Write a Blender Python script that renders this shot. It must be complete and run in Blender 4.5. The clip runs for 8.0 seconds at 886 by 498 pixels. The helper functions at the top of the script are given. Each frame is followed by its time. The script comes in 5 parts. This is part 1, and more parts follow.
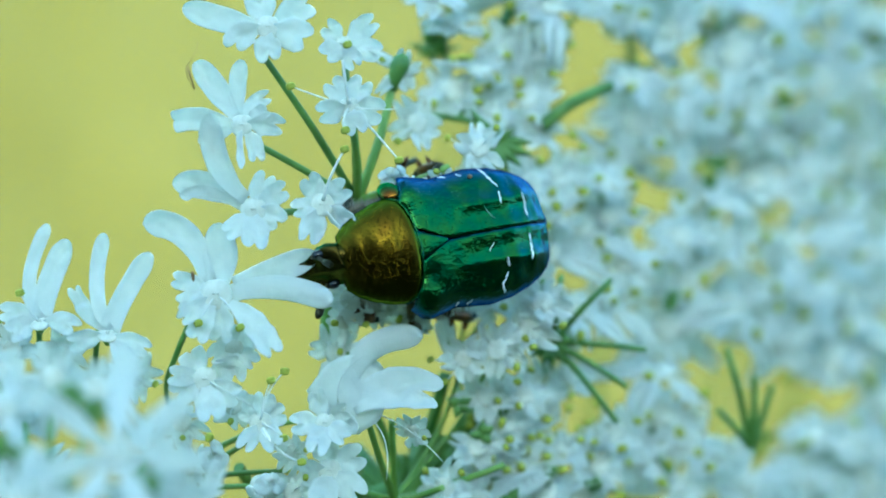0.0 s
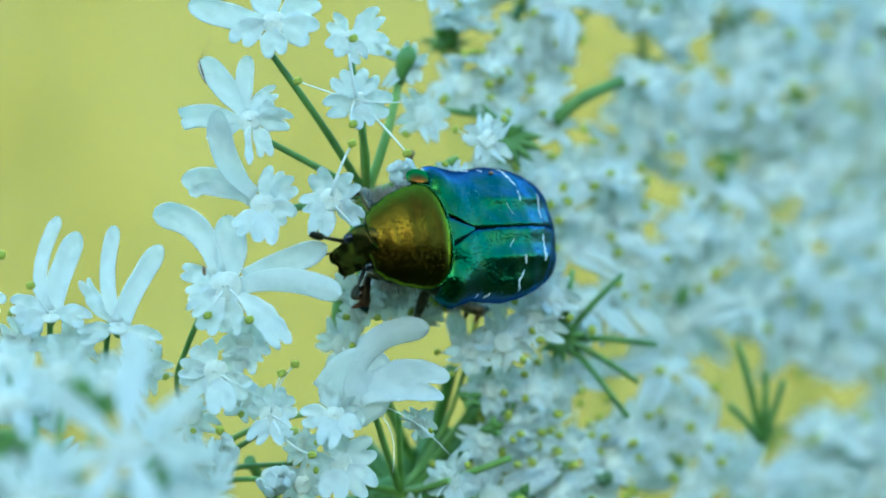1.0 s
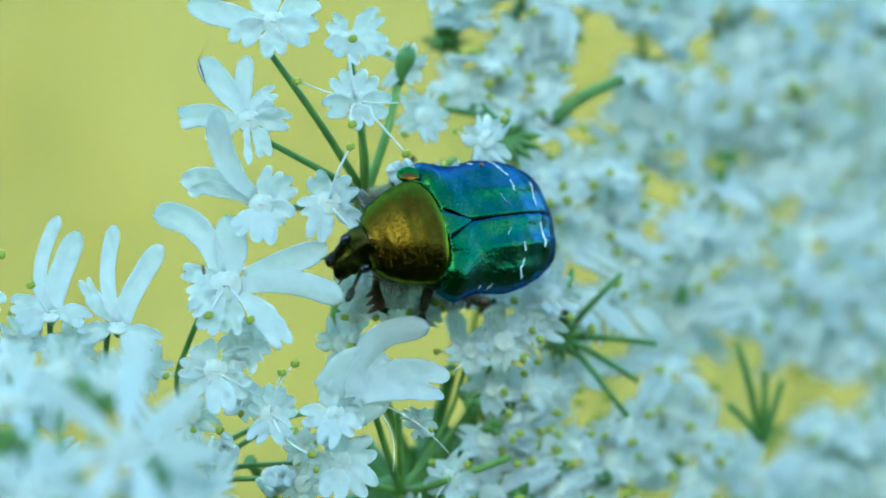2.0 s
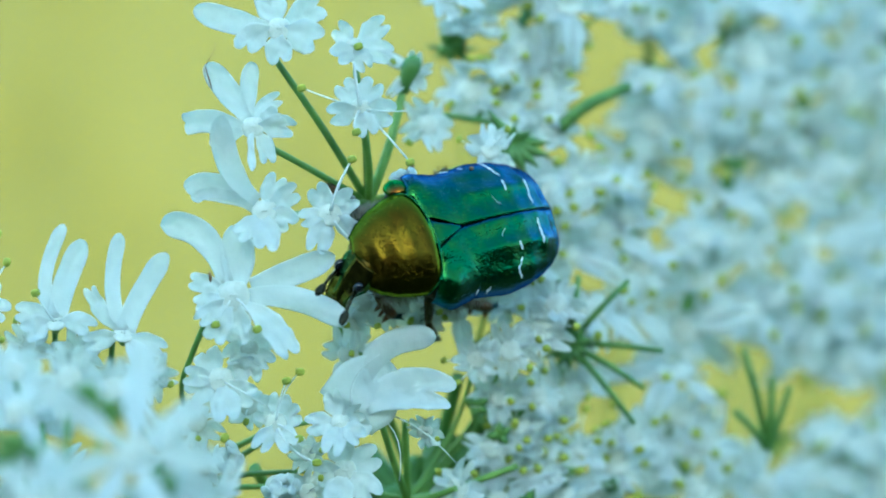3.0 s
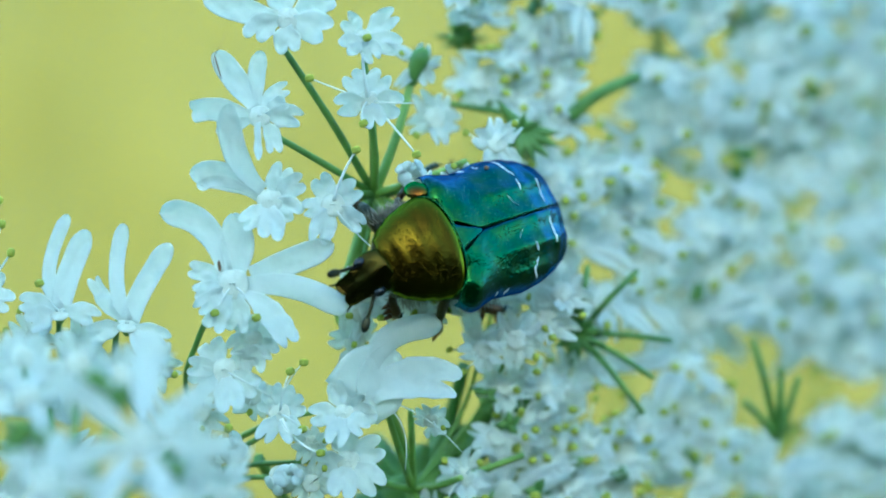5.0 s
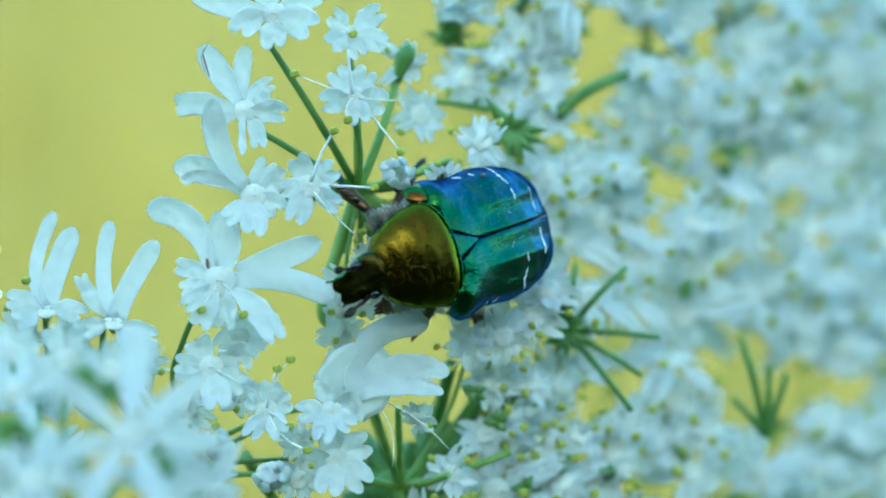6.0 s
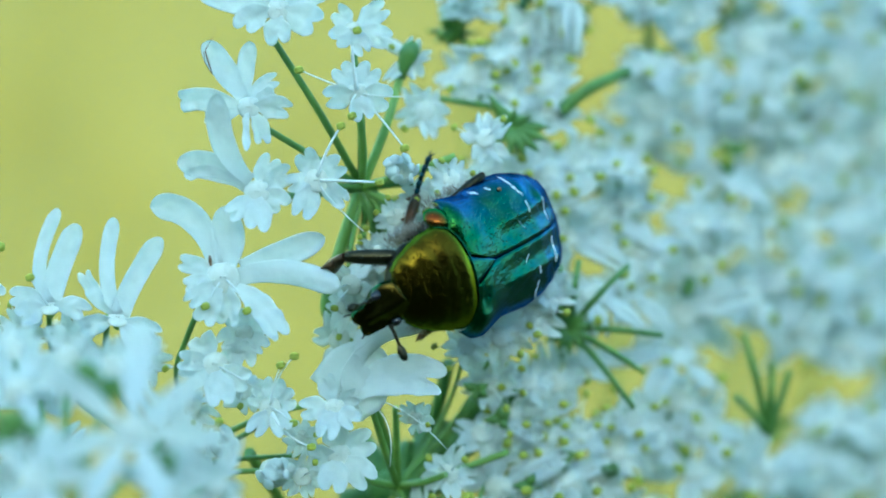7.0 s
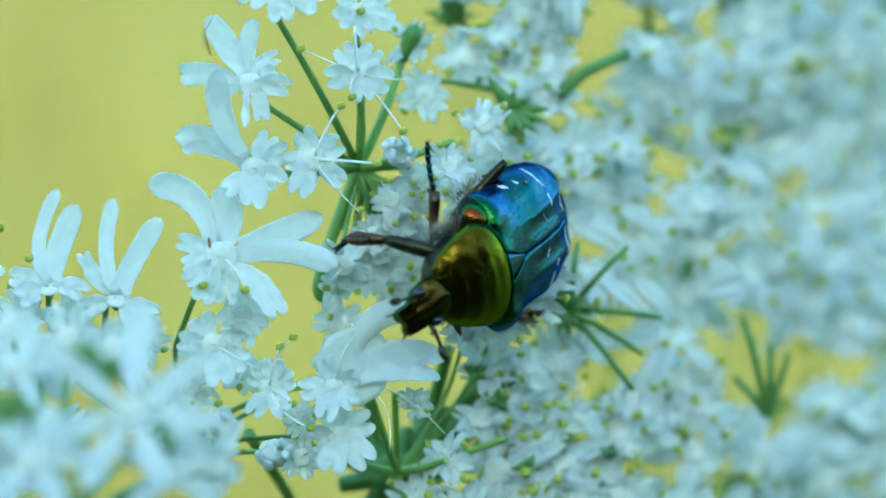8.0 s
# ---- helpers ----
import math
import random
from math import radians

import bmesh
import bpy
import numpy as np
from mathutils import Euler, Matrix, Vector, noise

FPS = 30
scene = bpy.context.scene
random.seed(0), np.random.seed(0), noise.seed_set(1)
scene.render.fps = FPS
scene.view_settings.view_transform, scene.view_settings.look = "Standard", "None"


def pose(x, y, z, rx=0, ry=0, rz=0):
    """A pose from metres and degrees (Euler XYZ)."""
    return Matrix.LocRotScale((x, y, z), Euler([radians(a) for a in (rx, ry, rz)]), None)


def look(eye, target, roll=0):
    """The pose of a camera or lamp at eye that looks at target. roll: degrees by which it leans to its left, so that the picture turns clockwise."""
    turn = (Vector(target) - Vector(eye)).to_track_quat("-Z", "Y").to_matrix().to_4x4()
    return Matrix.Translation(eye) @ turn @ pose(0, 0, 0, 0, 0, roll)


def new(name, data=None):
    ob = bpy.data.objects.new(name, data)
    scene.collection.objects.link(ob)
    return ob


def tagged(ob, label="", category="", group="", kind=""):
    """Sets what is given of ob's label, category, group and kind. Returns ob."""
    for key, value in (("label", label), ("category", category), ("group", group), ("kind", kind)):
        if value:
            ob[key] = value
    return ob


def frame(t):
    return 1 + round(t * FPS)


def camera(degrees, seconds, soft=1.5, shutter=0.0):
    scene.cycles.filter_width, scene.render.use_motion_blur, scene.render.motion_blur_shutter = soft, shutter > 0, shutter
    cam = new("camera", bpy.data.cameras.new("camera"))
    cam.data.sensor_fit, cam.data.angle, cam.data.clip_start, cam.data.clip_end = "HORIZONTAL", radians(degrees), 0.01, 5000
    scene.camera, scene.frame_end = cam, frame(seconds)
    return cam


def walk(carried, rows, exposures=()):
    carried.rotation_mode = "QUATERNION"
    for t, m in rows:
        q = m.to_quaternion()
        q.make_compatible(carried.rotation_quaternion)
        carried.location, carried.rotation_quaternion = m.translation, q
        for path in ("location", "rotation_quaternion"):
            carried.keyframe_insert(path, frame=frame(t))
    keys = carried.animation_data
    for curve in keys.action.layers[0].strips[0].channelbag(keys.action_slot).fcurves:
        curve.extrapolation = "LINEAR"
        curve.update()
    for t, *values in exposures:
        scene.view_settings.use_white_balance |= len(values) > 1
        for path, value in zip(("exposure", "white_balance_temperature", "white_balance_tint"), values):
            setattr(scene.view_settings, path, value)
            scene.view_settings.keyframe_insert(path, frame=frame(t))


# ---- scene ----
PITCH = 20.0                      # the lens looks down on the bloom by this angle
D = 0.25                          # from the lens to the beetle
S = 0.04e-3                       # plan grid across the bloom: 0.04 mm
MM = 1e-3
cp, sp = math.cos(radians(PITCH)), math.sin(radians(PITCH))
ORIGIN = Vector((0, 0, 1.1))
RIGHT, UP, AWAY = Vector((1, 0, 0)), Vector((0, sp, cp)), Vector((0, cp, -sp))
FACING = Matrix((RIGHT, UP, -AWAY)).transposed().to_4x4()


def plan(u, v, z=0.0):
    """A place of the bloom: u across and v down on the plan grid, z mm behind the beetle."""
    k = (D + z * MM) / D
    return ORIGIN + RIGHT * ((u - 784) * S * k) + UP * ((441 - v) * S * k) + AWAY * (z * MM)


def aim(du, dv):
    """The lens, swung so that the bloom moves by du, dv on the plan grid."""
    e = ORIGIN - AWAY * D
    return look(e, ORIGIN - RIGHT * (du * S) + UP * (dv * S))


# the sway of the bloom before the lens
SWAY = [(0, -30.6, 26.1), (0.5, -13.8, 22.9), (1, -10.8, 16.8), (1.5, -12.2, 12.3), (3, 0, 27.6), (3.5, 13.7, 30.6), (4, 21.5, 27.5),
        (5.5, 6.1, 4.6), (6, -4.6, 4.6), (6.5, -4.6, 4.5), (7, 0, 0), (7.5, 3.1, -10.8), (8, -1.5, -32.2)]
cam = camera(2 * math.degrees(math.atan(784 * S / D)), 8.0, soft=1.85)
cam.data.dof.use_dof = True
cam.data.dof.focus_distance = D + 0.001
cam.data.dof.aperture_fstop = 16.0
walk(cam, [(t, aim(du, dv)) for t, du, dv in SWAY], [(0, 2.33, 5260, -24), (8, 2.33, 5260, -24)])

# ---- light ----
SUN_EL, SUN_AZ = 33.0, 184.0      # the sun's height and bearing, clockwise from +y
world = bpy.data.worlds.new("sky")
scene.world = world
world.use_nodes = True
wn, wl = world.node_tree.nodes, world.node_tree.links
sky = wn.new("ShaderNodeTexSky")
sky.sky_type = "NISHITA"
sky.sun_disc = False
sky.sun_elevation, sky.sun_rotation = radians(SUN_EL), radians(SUN_AZ)
sky.air_density, sky.dust_density, sky.ozone_density = 1.0, 1.6, 1.0
wl.new(sky.outputs[0], wn["Background"].inputs[0])
wn["Background"].inputs[1].default_value = 0.15
sun = new("sun", bpy.data.lights.new("sun", "SUN"))
sun.data.energy, sun.data.angle, sun.data.color = 1.75, radians(0.6), (1.0, 0.95, 0.84)
a, e = radians(SUN_AZ), radians(SUN_EL)
sun.matrix_world = look(Vector((math.sin(a) * math.cos(e), math.cos(a) * math.cos(e), math.sin(e))) * 50, (0, 0, 0))


# ---- materials ----
def material(name):
    m = bpy.data.materials.new(name)
    m.use_nodes = True
    n, l = m.node_tree.nodes, m.node_tree.links
    return m, n, l, n["Principled BSDF"]


def ramp_colour(n, l, source, stops):
    r = n.new("ShaderNodeValToRGB")
    while len(r.color_ramp.elements) < len(stops):
        r.color_ramp.elements.new(0.5)
    for el, (p, c) in zip(r.color_ramp.elements, stops):
        el.position, el.color = p, (*c, 1)
    l.new(source, r.inputs[0])
    return r.outputs[0]


def noise_out(n, l, scale, detail=4.0, coords="Object"):
    tc, nz = n.new("ShaderNodeTexCoord"), n.new("ShaderNodeTexNoise")
    l.new(tc.outputs[coords], nz.inputs["Vector"])
    nz.inputs["Scale"].default_value, nz.inputs["Detail"].default_value = scale, detail
    return nz.outputs["Fac"]


def bumped(n, l, bsdf, height, distance, strength=1.0):
    b = n.new("ShaderNodeBump")
    b.inputs["Distance"].default_value, b.inputs["Strength"].default_value = distance, strength
    l.new(height, b.inputs["Height"])
    l.new(b.outputs[0], bsdf.inputs["Normal"])


def plain(name, lo, hi, scale, rough=0.5, bump=0.0, detail=4.0, metal=0.0):
    m, n, l, b = material(name)
    f = noise_out(n, l, scale, detail)
    l.new(ramp_colour(n, l, f, [(0.3, lo), (0.7, hi)]), b.inputs["Base Color"])
    b.inputs["Roughness"].default_value, b.inputs["Metallic"].default_value = rough, metal
    if bump:
        bumped(n, l, b, noise_out(n, l, scale * 4, 3), bump)
    return m


def petal_material(name, lo, hi, through_share):
    m, n, l, b = material(name)
    f = noise_out(n, l, 900, 3)
    col = ramp_colour(n, l, f, [(0.3, lo), (0.7, hi)])
    l.new(col, b.inputs["Base Color"])
    b.inputs["Roughness"].default_value = 0.55
    b.inputs["Specular IOR Level"].default_value = 0.3
    bumped(n, l, b, noise_out(n, l, 1100, 5), 0.00022, 0.7)
    tr, mix = n.new("ShaderNodeBsdfTranslucent"), n.new("ShaderNodeMixShader")
    sap = n.new("ShaderNodeMix")
    sap.data_type, sap.blend_type = "RGBA", "MULTIPLY"
    sap.inputs[0].default_value = 1.0
    sap.inputs[7].default_value = (0.955, 0.985, 0.87, 1)
    l.new(col, sap.inputs[6])
    l.new(sap.outputs[2], tr.inputs[0])
    mix.inputs[0].default_value = through_share
    l.new(b.outputs[0], mix.inputs[1])
    l.new(tr.outputs[0], mix.inputs[2])
    l.new(mix.outputs[0], n["Material Output"].inputs[0])
    return m


def shell_material(name, face, edge, rough, pits, turn=(0.10, 0.50), deep=0.00002, between=None, wrinkle=0.5):
    """Beetle cuticle: a metallic gloss that shifts its colour towards the rim."""
    m, n, l, b = material(name)
    f = noise_out(n, l, 700, 4)
    pit_shaded = n.new("ShaderNodeMix")
    pit_shaded.data_type, pit_shaded.blend_type = "RGBA", "MULTIPLY"
    pit_shaded.inputs[0].default_value = 0.8
    l.new(ramp_colour(n, l, f, [(0.35, face[0]), (0.65, face[1])]), pit_shaded.inputs[6])
    l.new(pit_shaded.outputs[2], b.inputs["Base Color"])
    b.inputs["Metallic"].default_value, b.inputs["Roughness"].default_value = 1.0, rough
    tc, vor = n.new("ShaderNodeTexCoord"), n.new("ShaderNodeTexVoronoi")
    l.new(tc.outputs["Object"], vor.inputs["Vector"])
    vor.inputs["Scale"].default_value = pits
    pit = n.new("ShaderNodeMapRange")
    l.new(vor.outputs["Distance"], pit.inputs[0])
    pit.inputs[1].default_value, pit.inputs[2].default_value = 0.08, 0.36
    # shade inside the pits is painted in, darkening the gloss colours
    l.new(ramp_colour(n, l, pit.outputs[0], [(0.0, (0.22, 0.22, 0.22)), (0.55, (1, 1, 1))]), pit_shaded.inputs[7])
    bp = n.new("ShaderNodeBump")
    bp.inputs["Distance"].default_value, bp.inputs["Strength"].default_value = deep, 0.9
    stretch, fine, height = n.new("ShaderNodeMapping"), n.new("ShaderNodeTexNoise"), n.new("ShaderNodeMath")
    l.new(tc.outputs["Object"], stretch.inputs["Vector"])
    stretch.inputs["Scale"].default_value = (0.6, 1.0, 1.0)
    l.new(stretch.outputs[0], fine.inputs["Vector"])
    fine.inputs["Scale"].default_value, fine.inputs["Detail"].default_value = 3200, 4
    height.operation = "MULTIPLY_ADD"
    l.new(fine.outputs["Fac"], height.inputs[0])
    height.inputs[1].default_value = wrinkle
    l.new(pit.outputs[0], height.inputs[2])
    l.new(height.outputs[0], bp.inputs["Height"])
    l.new(bp.outputs[0], b.inputs["Normal"])
    rim, lw, mix = n.new("ShaderNodeBsdfAnisotropic"), n.new("ShaderNodeLayerWeight"), n.new("ShaderNodeMixShader")
    rim.inputs["Color"].default_value, rim.inputs["Roughness"].default_value = (*edge, 1), rough
    rim_shaded = n.new("ShaderNodeMix")
    rim_shaded.data_type, rim_shaded.blend_type = "RGBA", "MULTIPLY"
    rim_shaded.inputs[0].default_value = 0.7
    rim_shaded.inputs[6].default_value = (*edge, 1)
    l.new(pit_shaded.inputs[7].links[0].from_socket, rim_shaded.inputs[7])
    l.new(rim_shaded.outputs[2], rim.inputs["Color"])
    l.new(bp.outputs[0], rim.inputs["Normal"])
    lw.inputs["Blend"].default_value = 0.5
    shift = n.new("ShaderNodeMapRange")
    shift.interpolation_type = "SMOOTHSTEP"
    shift.inputs[1].default_value, shift.inputs[2].default_value = turn
    l.new(lw.outputs["Facing"], shift.inputs[0])
    l.new(shift.outputs[0], mix.inputs[0])
    l.new(b.outputs[0], mix.inputs[1])
    if between:
        half, step, mid_shaded, early = n.new("ShaderNodeBsdfAnisotropic"), n.new("ShaderNodeMapRange"), n.new("ShaderNodeMix"), n.new("ShaderNodeMixShader")
        mid_shaded.data_type, mid_shaded.blend_type = "RGBA", "MULTIPLY"
        mid_shaded.inputs[0].default_value, mid_shaded.inputs[6].default_value = 0.8, (*between[0], 1)
        l.new(pit_shaded.inputs[7].links[0].from_socket, mid_shaded.inputs[7])
        l.new(mid_shaded.outputs[2], half.inputs["Color"])
        l.new(bp.outputs[0], half.inputs["Normal"])
        half.inputs["Roughness"].default_value = rough
        step.interpolation_type = "SMOOTHSTEP"
        step.inputs[1].default_value, step.inputs[2].default_value = between[1]
        l.new(lw.outputs["Facing"], step.inputs[0])
        l.new(step.outputs[0], early.inputs[0])
        l.new(b.outputs[0], early.inputs[1])
        l.new(half.outputs[0], early.inputs[2])
        l.new(early.outputs[0], mix.inputs[1])
    l.new(rim.outputs[0], mix.inputs[2])
    l.new(mix.outputs[0], n["Material Output"].inputs[0])
    return m


WHITE = petal_material("petal_white", (0.80, 0.825, 0.835), (0.87, 0.885, 0.895), 0.56)
CREAM = plain("cushion_cream", (0.54, 0.56, 0.46), (0.68, 0.70, 0.61), 1500, 0.75, 0.00004)
ANTHER = plain("anther_olive", (0.28, 0.31, 0.025), (0.44, 0.46, 0.045), 2500, 0.6, 0.00003)
FILAMENT = plain("filament_white", (0.72, 0.76, 0.70), (0.82, 0.84, 0.8), 900, 0.5)
STALK = plain("stalk_green", (0.080, 0.17, 0.026), (0.145, 0.26, 0.048), 500, 0.45, 0.00005)
PALE_STALK = plain("stalk_pale_green", (0.15, 0.27, 0.04), (0.23, 0.36, 0.065), 500, 0.45, 0.00005)
ELYTRA = shell_material("elytra_green", ((0.016, 0.088, 0.034), (0.042, 0.115, 0.020)), (0.024, 0.072, 0.26), 0.20, 4300, (0.12, 0.85), 0.000024, wrinkle=2.2)
# gold-green shift; bright middle tone paints in sky reflection, dim edge tone shades the rim
PRONOTUM = shell_material("pronotum_gold", ((0.046, 0.029, 0.003), (0.068, 0.049, 0.004)), (0.014, 0.052, 0.014), 0.22, 5400, (0.50, 0.78), 0.000024, ((0.140, 0.174, 0.012), (0.10, 0.40)))
HEAD_SHELL = shell_material("head_bronze", ((0.032, 0.022, 0.005), (0.056, 0.042, 0.008)), (0.032, 0.10, 0.045), 0.26, 5200, (0.35, 0.65), 0.000016, ((0.066, 0.066, 0.009), (0.12, 0.36)))
COPPER = shell_material("side_plate_copper", ((0.11, 0.030, 0.008), (0.15, 0.085, 0.012)), (0.05, 0.18, 0.04), 0.20, 4600, (0.10, 0.42))
BLACK = plain("leg_black", (0.012, 0.014, 0.009), (0.05, 0.042, 0.020), 900, 0.32, 0.00004, metal=0.9)
SHANK = plain("leg_copper", (0.035, 0.034, 0.018), (0.13, 0.060, 0.030), 700, 0.30, 0.00004, metal=0.9)
FOOT = plain("leg_blue_green", (0.010, 0.022, 0.026), (0.020, 0.055, 0.060), 900, 0.30, 0.00004, metal=0.9)
EYE = plain("eye_black", (0.004, 0.004, 0.006), (0.01, 0.01, 0.015), 500, 0.08)
HAIR = plain("hair_buff", (0.16, 0.135, 0.09), (0.40, 0.36, 0.28), 1500, 0.6)
CHALK = plain("mark_white", (0.60, 0.64, 0.64), (0.78, 0.80, 0.8), 1800, 0.8, 0.00003)
MITE = plain("speck_brown", (0.10, 0.05, 0.015), (0.2, 0.1, 0.03), 3000, 0.5)


def ground_material():
    m, n, l, b = material("meadow_ground")
    f = noise_out(n, l, 9.0, 6)
    l.new(ramp_colour(n, l, f, [(0.3, (0.186, 0.151, 0.013)), (0.7, (0.205, 0.163, 0.0148))]), b.inputs["Base Color"])
    b.inputs["Roughness"].default_value = 0.9
    bumped(n, l, b, noise_out(n, l, 30, 5), 0.03)
    return m


GROUND = ground_material()
# the next two colour the added, unseen hedge that blocks light
BLOCKER_DARK = plain("blocker_inner", (0.012, 0.018, 0.008), (0.03, 0.04, 0.018), 3, 0.9)
BLOCKER_LEAF = plain("blocker_leaf", (0.03, 0.055, 0.015), (0.055, 0.10, 0.03), 4, 0.5)
BLADE = plain("dry_grass", (0.175, 0.143, 0.012), (0.22, 0.175, 0.0165), 6, 0.7)


# ---- mesh helpers; meshes are drawn in mm ----
def mesh_of(bm, mat, name):
    for v in bm.verts:
        v.co *= MM
    me = bpy.data.meshes.new(name)
    bm.to_mesh(me)
    bm.free()
    me.materials.append(mat)
    return me


def put(name, me, parent, m=None, label=""):
    ob = new(name, me)
    ob.parent = parent
    if m is not None:
        ob.matrix_basis = m
    return tagged(ob, label)


def part(name, bm, mat, parent, label="", m=None):
    return put(name, mesh_of(bm, mat, name), parent, m, label)


def thing(name, m, label, category, group=""):
    ob = new(name)
    ob.empty_display_size = 0.003
    ob.matrix_basis = m
    return tagged(ob, label, category, group)


def sheet(bm, rows, thick=0.0, down=None, thin=False):
    """A skin over a grid of points; with thick, a second skin under it and a closed rim."""
    top = [[bm.verts.new(p) for p in r] for r in rows]
    ni, nj = len(rows), len(rows[0])
    for i in range(ni - 1):
        for j in range(nj - 1):
            bm.faces.new((top[i][j], top[i + 1][j], top[i + 1][j + 1], top[i][j + 1])).smooth = True
    if thick:
        low = [[bm.verts.new(Vector(p) + down * thick * (0.2 if thin and (i in (0, ni - 1) or j in (0, nj - 1)) else 1.0)) for j, p in enumerate(r)] for i, r in enumerate(rows)]
        for i in range(ni - 1):
            for j in range(nj - 1):
                bm.faces.new((low[i][j], low[i][j + 1], low[i + 1][j + 1], low[i + 1][j])).smooth = True
        rim = [(i, 0) for i in range(ni)] + [(ni - 1, j) for j in range(1, nj)] + [(i, nj - 1) for i in range(ni - 2, -1, -1)] + [(0, j) for j in range(nj - 2, 0, -1)]
        for (a1, b1), (a2, b2) in zip(rim, rim[1:] + rim[:1]):
            bm.faces.new((top[a1][b1], low[a1][b1], low[a2][b2], top[a2][b2]))
    return bm


def tube(bm, pts, radii, n=7):
    """A round, tapered tube with closed ends along a line of points."""
    pts = [Vector(p) for p in pts]
    rings, side = [], None
    for i, p in enumerate(pts):
        d = (pts[min(i + 1, len(pts) - 1)] - pts[max(i - 1, 0)]).normalized()
        side = (side - d * side.dot(d)).normalized() if side else d.orthogonal().normalized()
        o = d.cross(side)
        r = radii[i] if isinstance(radii, (list, tuple)) else radii
        rings.append([bm.verts.new(p + side * (r * math.cos(k * math.tau / n)) + o * (r * math.sin(k * math.tau / n))) for k in range(n)])
    for q, r in zip(rings, rings[1:]):
        for k in range(n):
            bm.faces.new((q[k], q[(k + 1) % n], r[(k + 1) % n], r[k])).smooth = True
    bm.faces.new(rings[0][::-1])
    bm.faces.new(rings[-1])
    return bm


def blob(bm, c, rx, ry, rz, turn=None, nu=10, nv=7, lump=0.0):
    """A rounded lump with its own radii."""
    c = Vector(c)
    turn = turn or Matrix.Identity(3)
    rows = []
    for j in range(1, nv):
        th = math.pi * j / nv
        ring = []
        for k in range(nu):
            ph = math.tau * k / nu
            g = 1 + lump * math.sin(2 * ph) * math.sin(th)
            ring.append(bm.verts.new(c + turn @ Vector((rx * g * math.sin(th) * math.cos(ph), ry * g * math.sin(th) * math.sin(ph), rz * math.cos(th)))))
        rows.append(ring)
    for q, r in zip(rows, rows[1:]):
        for k in range(nu):
            bm.faces.new((q[k], r[k], r[(k + 1) % nu], q[(k + 1) % nu])).smooth = True
    for ring, zz, flip in ((rows[0], rz, False), (rows[-1], -rz, True)):
        tip = bm.verts.new(c + turn @ Vector((0, 0, zz)))
        for k in range(nu):
            f = (ring[k], ring[(k + 1) % nu], tip)
            bm.faces.new(f[::-1] if flip else f).smooth = True
    return bm


def bez(p, q, r, s):
    return p * (1 - s) ** 2 + q * (2 * s * (1 - s)) + r * s ** 2


def smooth01(x):
    x = min(1.0, max(0.0, x))
    return x * x * (3 - 2 * x)


def table(x, rows):
    """Smooth reading of a short table of (x, value), x falling or rising."""
    rows = sorted(rows)
    if x <= rows[0][0]:
        return rows[0][1]
    for (x0, v0), (x1, v1) in zip(rows, rows[1:]):
        if x <= x1:
            k = (x - x0) / (x1 - x0)
            return v0 + (v1 - v0) * (k * 0.6 + smooth01(k) * 0.4)
    return rows[-1][1]


# ---- the meadow ----
bm = bmesh.new()
half = 2.5e6
bmesh.ops.create_grid(bm, x_segments=24, y_segments=24, size=half)
ground = new("ground", mesh_of(bm, GROUND, "ground"))
tagged(ground, "yellow-green meadow ground far below the bloom", "ground", kind="structure")


def meadow_grass():
    rnd = random.Random(4)
    bm = bmesh.new()
    for _ in range(9000):
        x, y = rnd.uniform(-2600, 2600), rnd.uniform(-1500, 6500)
        if abs(x) < 160 and abs(y) < 160:
            continue
        h, w, t = rnd.uniform(60, 170), rnd.uniform(3, 7), rnd.uniform(0, math.tau)
        lean = Vector((math.cos(t), math.sin(t), 0)) * h * rnd.uniform(0.1, 0.5)
        side = Vector((-math.sin(t), math.cos(t), 0)) * w
        p = Vector((x, y, -4))
        q = p + lean * 0.35 + Vector((0, 0, h * 0.6))
        r = p + lean + Vector((0, 0, h))
        v = [bm.verts.new(c) for c in (p - side, p + side, q + side * 0.7, q - side * 0.7, r)]
        bm.faces.new(v[:4])
        bm.faces.new((v[3], v[2], v[4]))
    ob = new("grass", mesh_of(bm, BLADE, "grass"))
    tagged(ob, "dry yellow-green meadow grass below the bloom", "grass", kind="stuff")


meadow_grass()


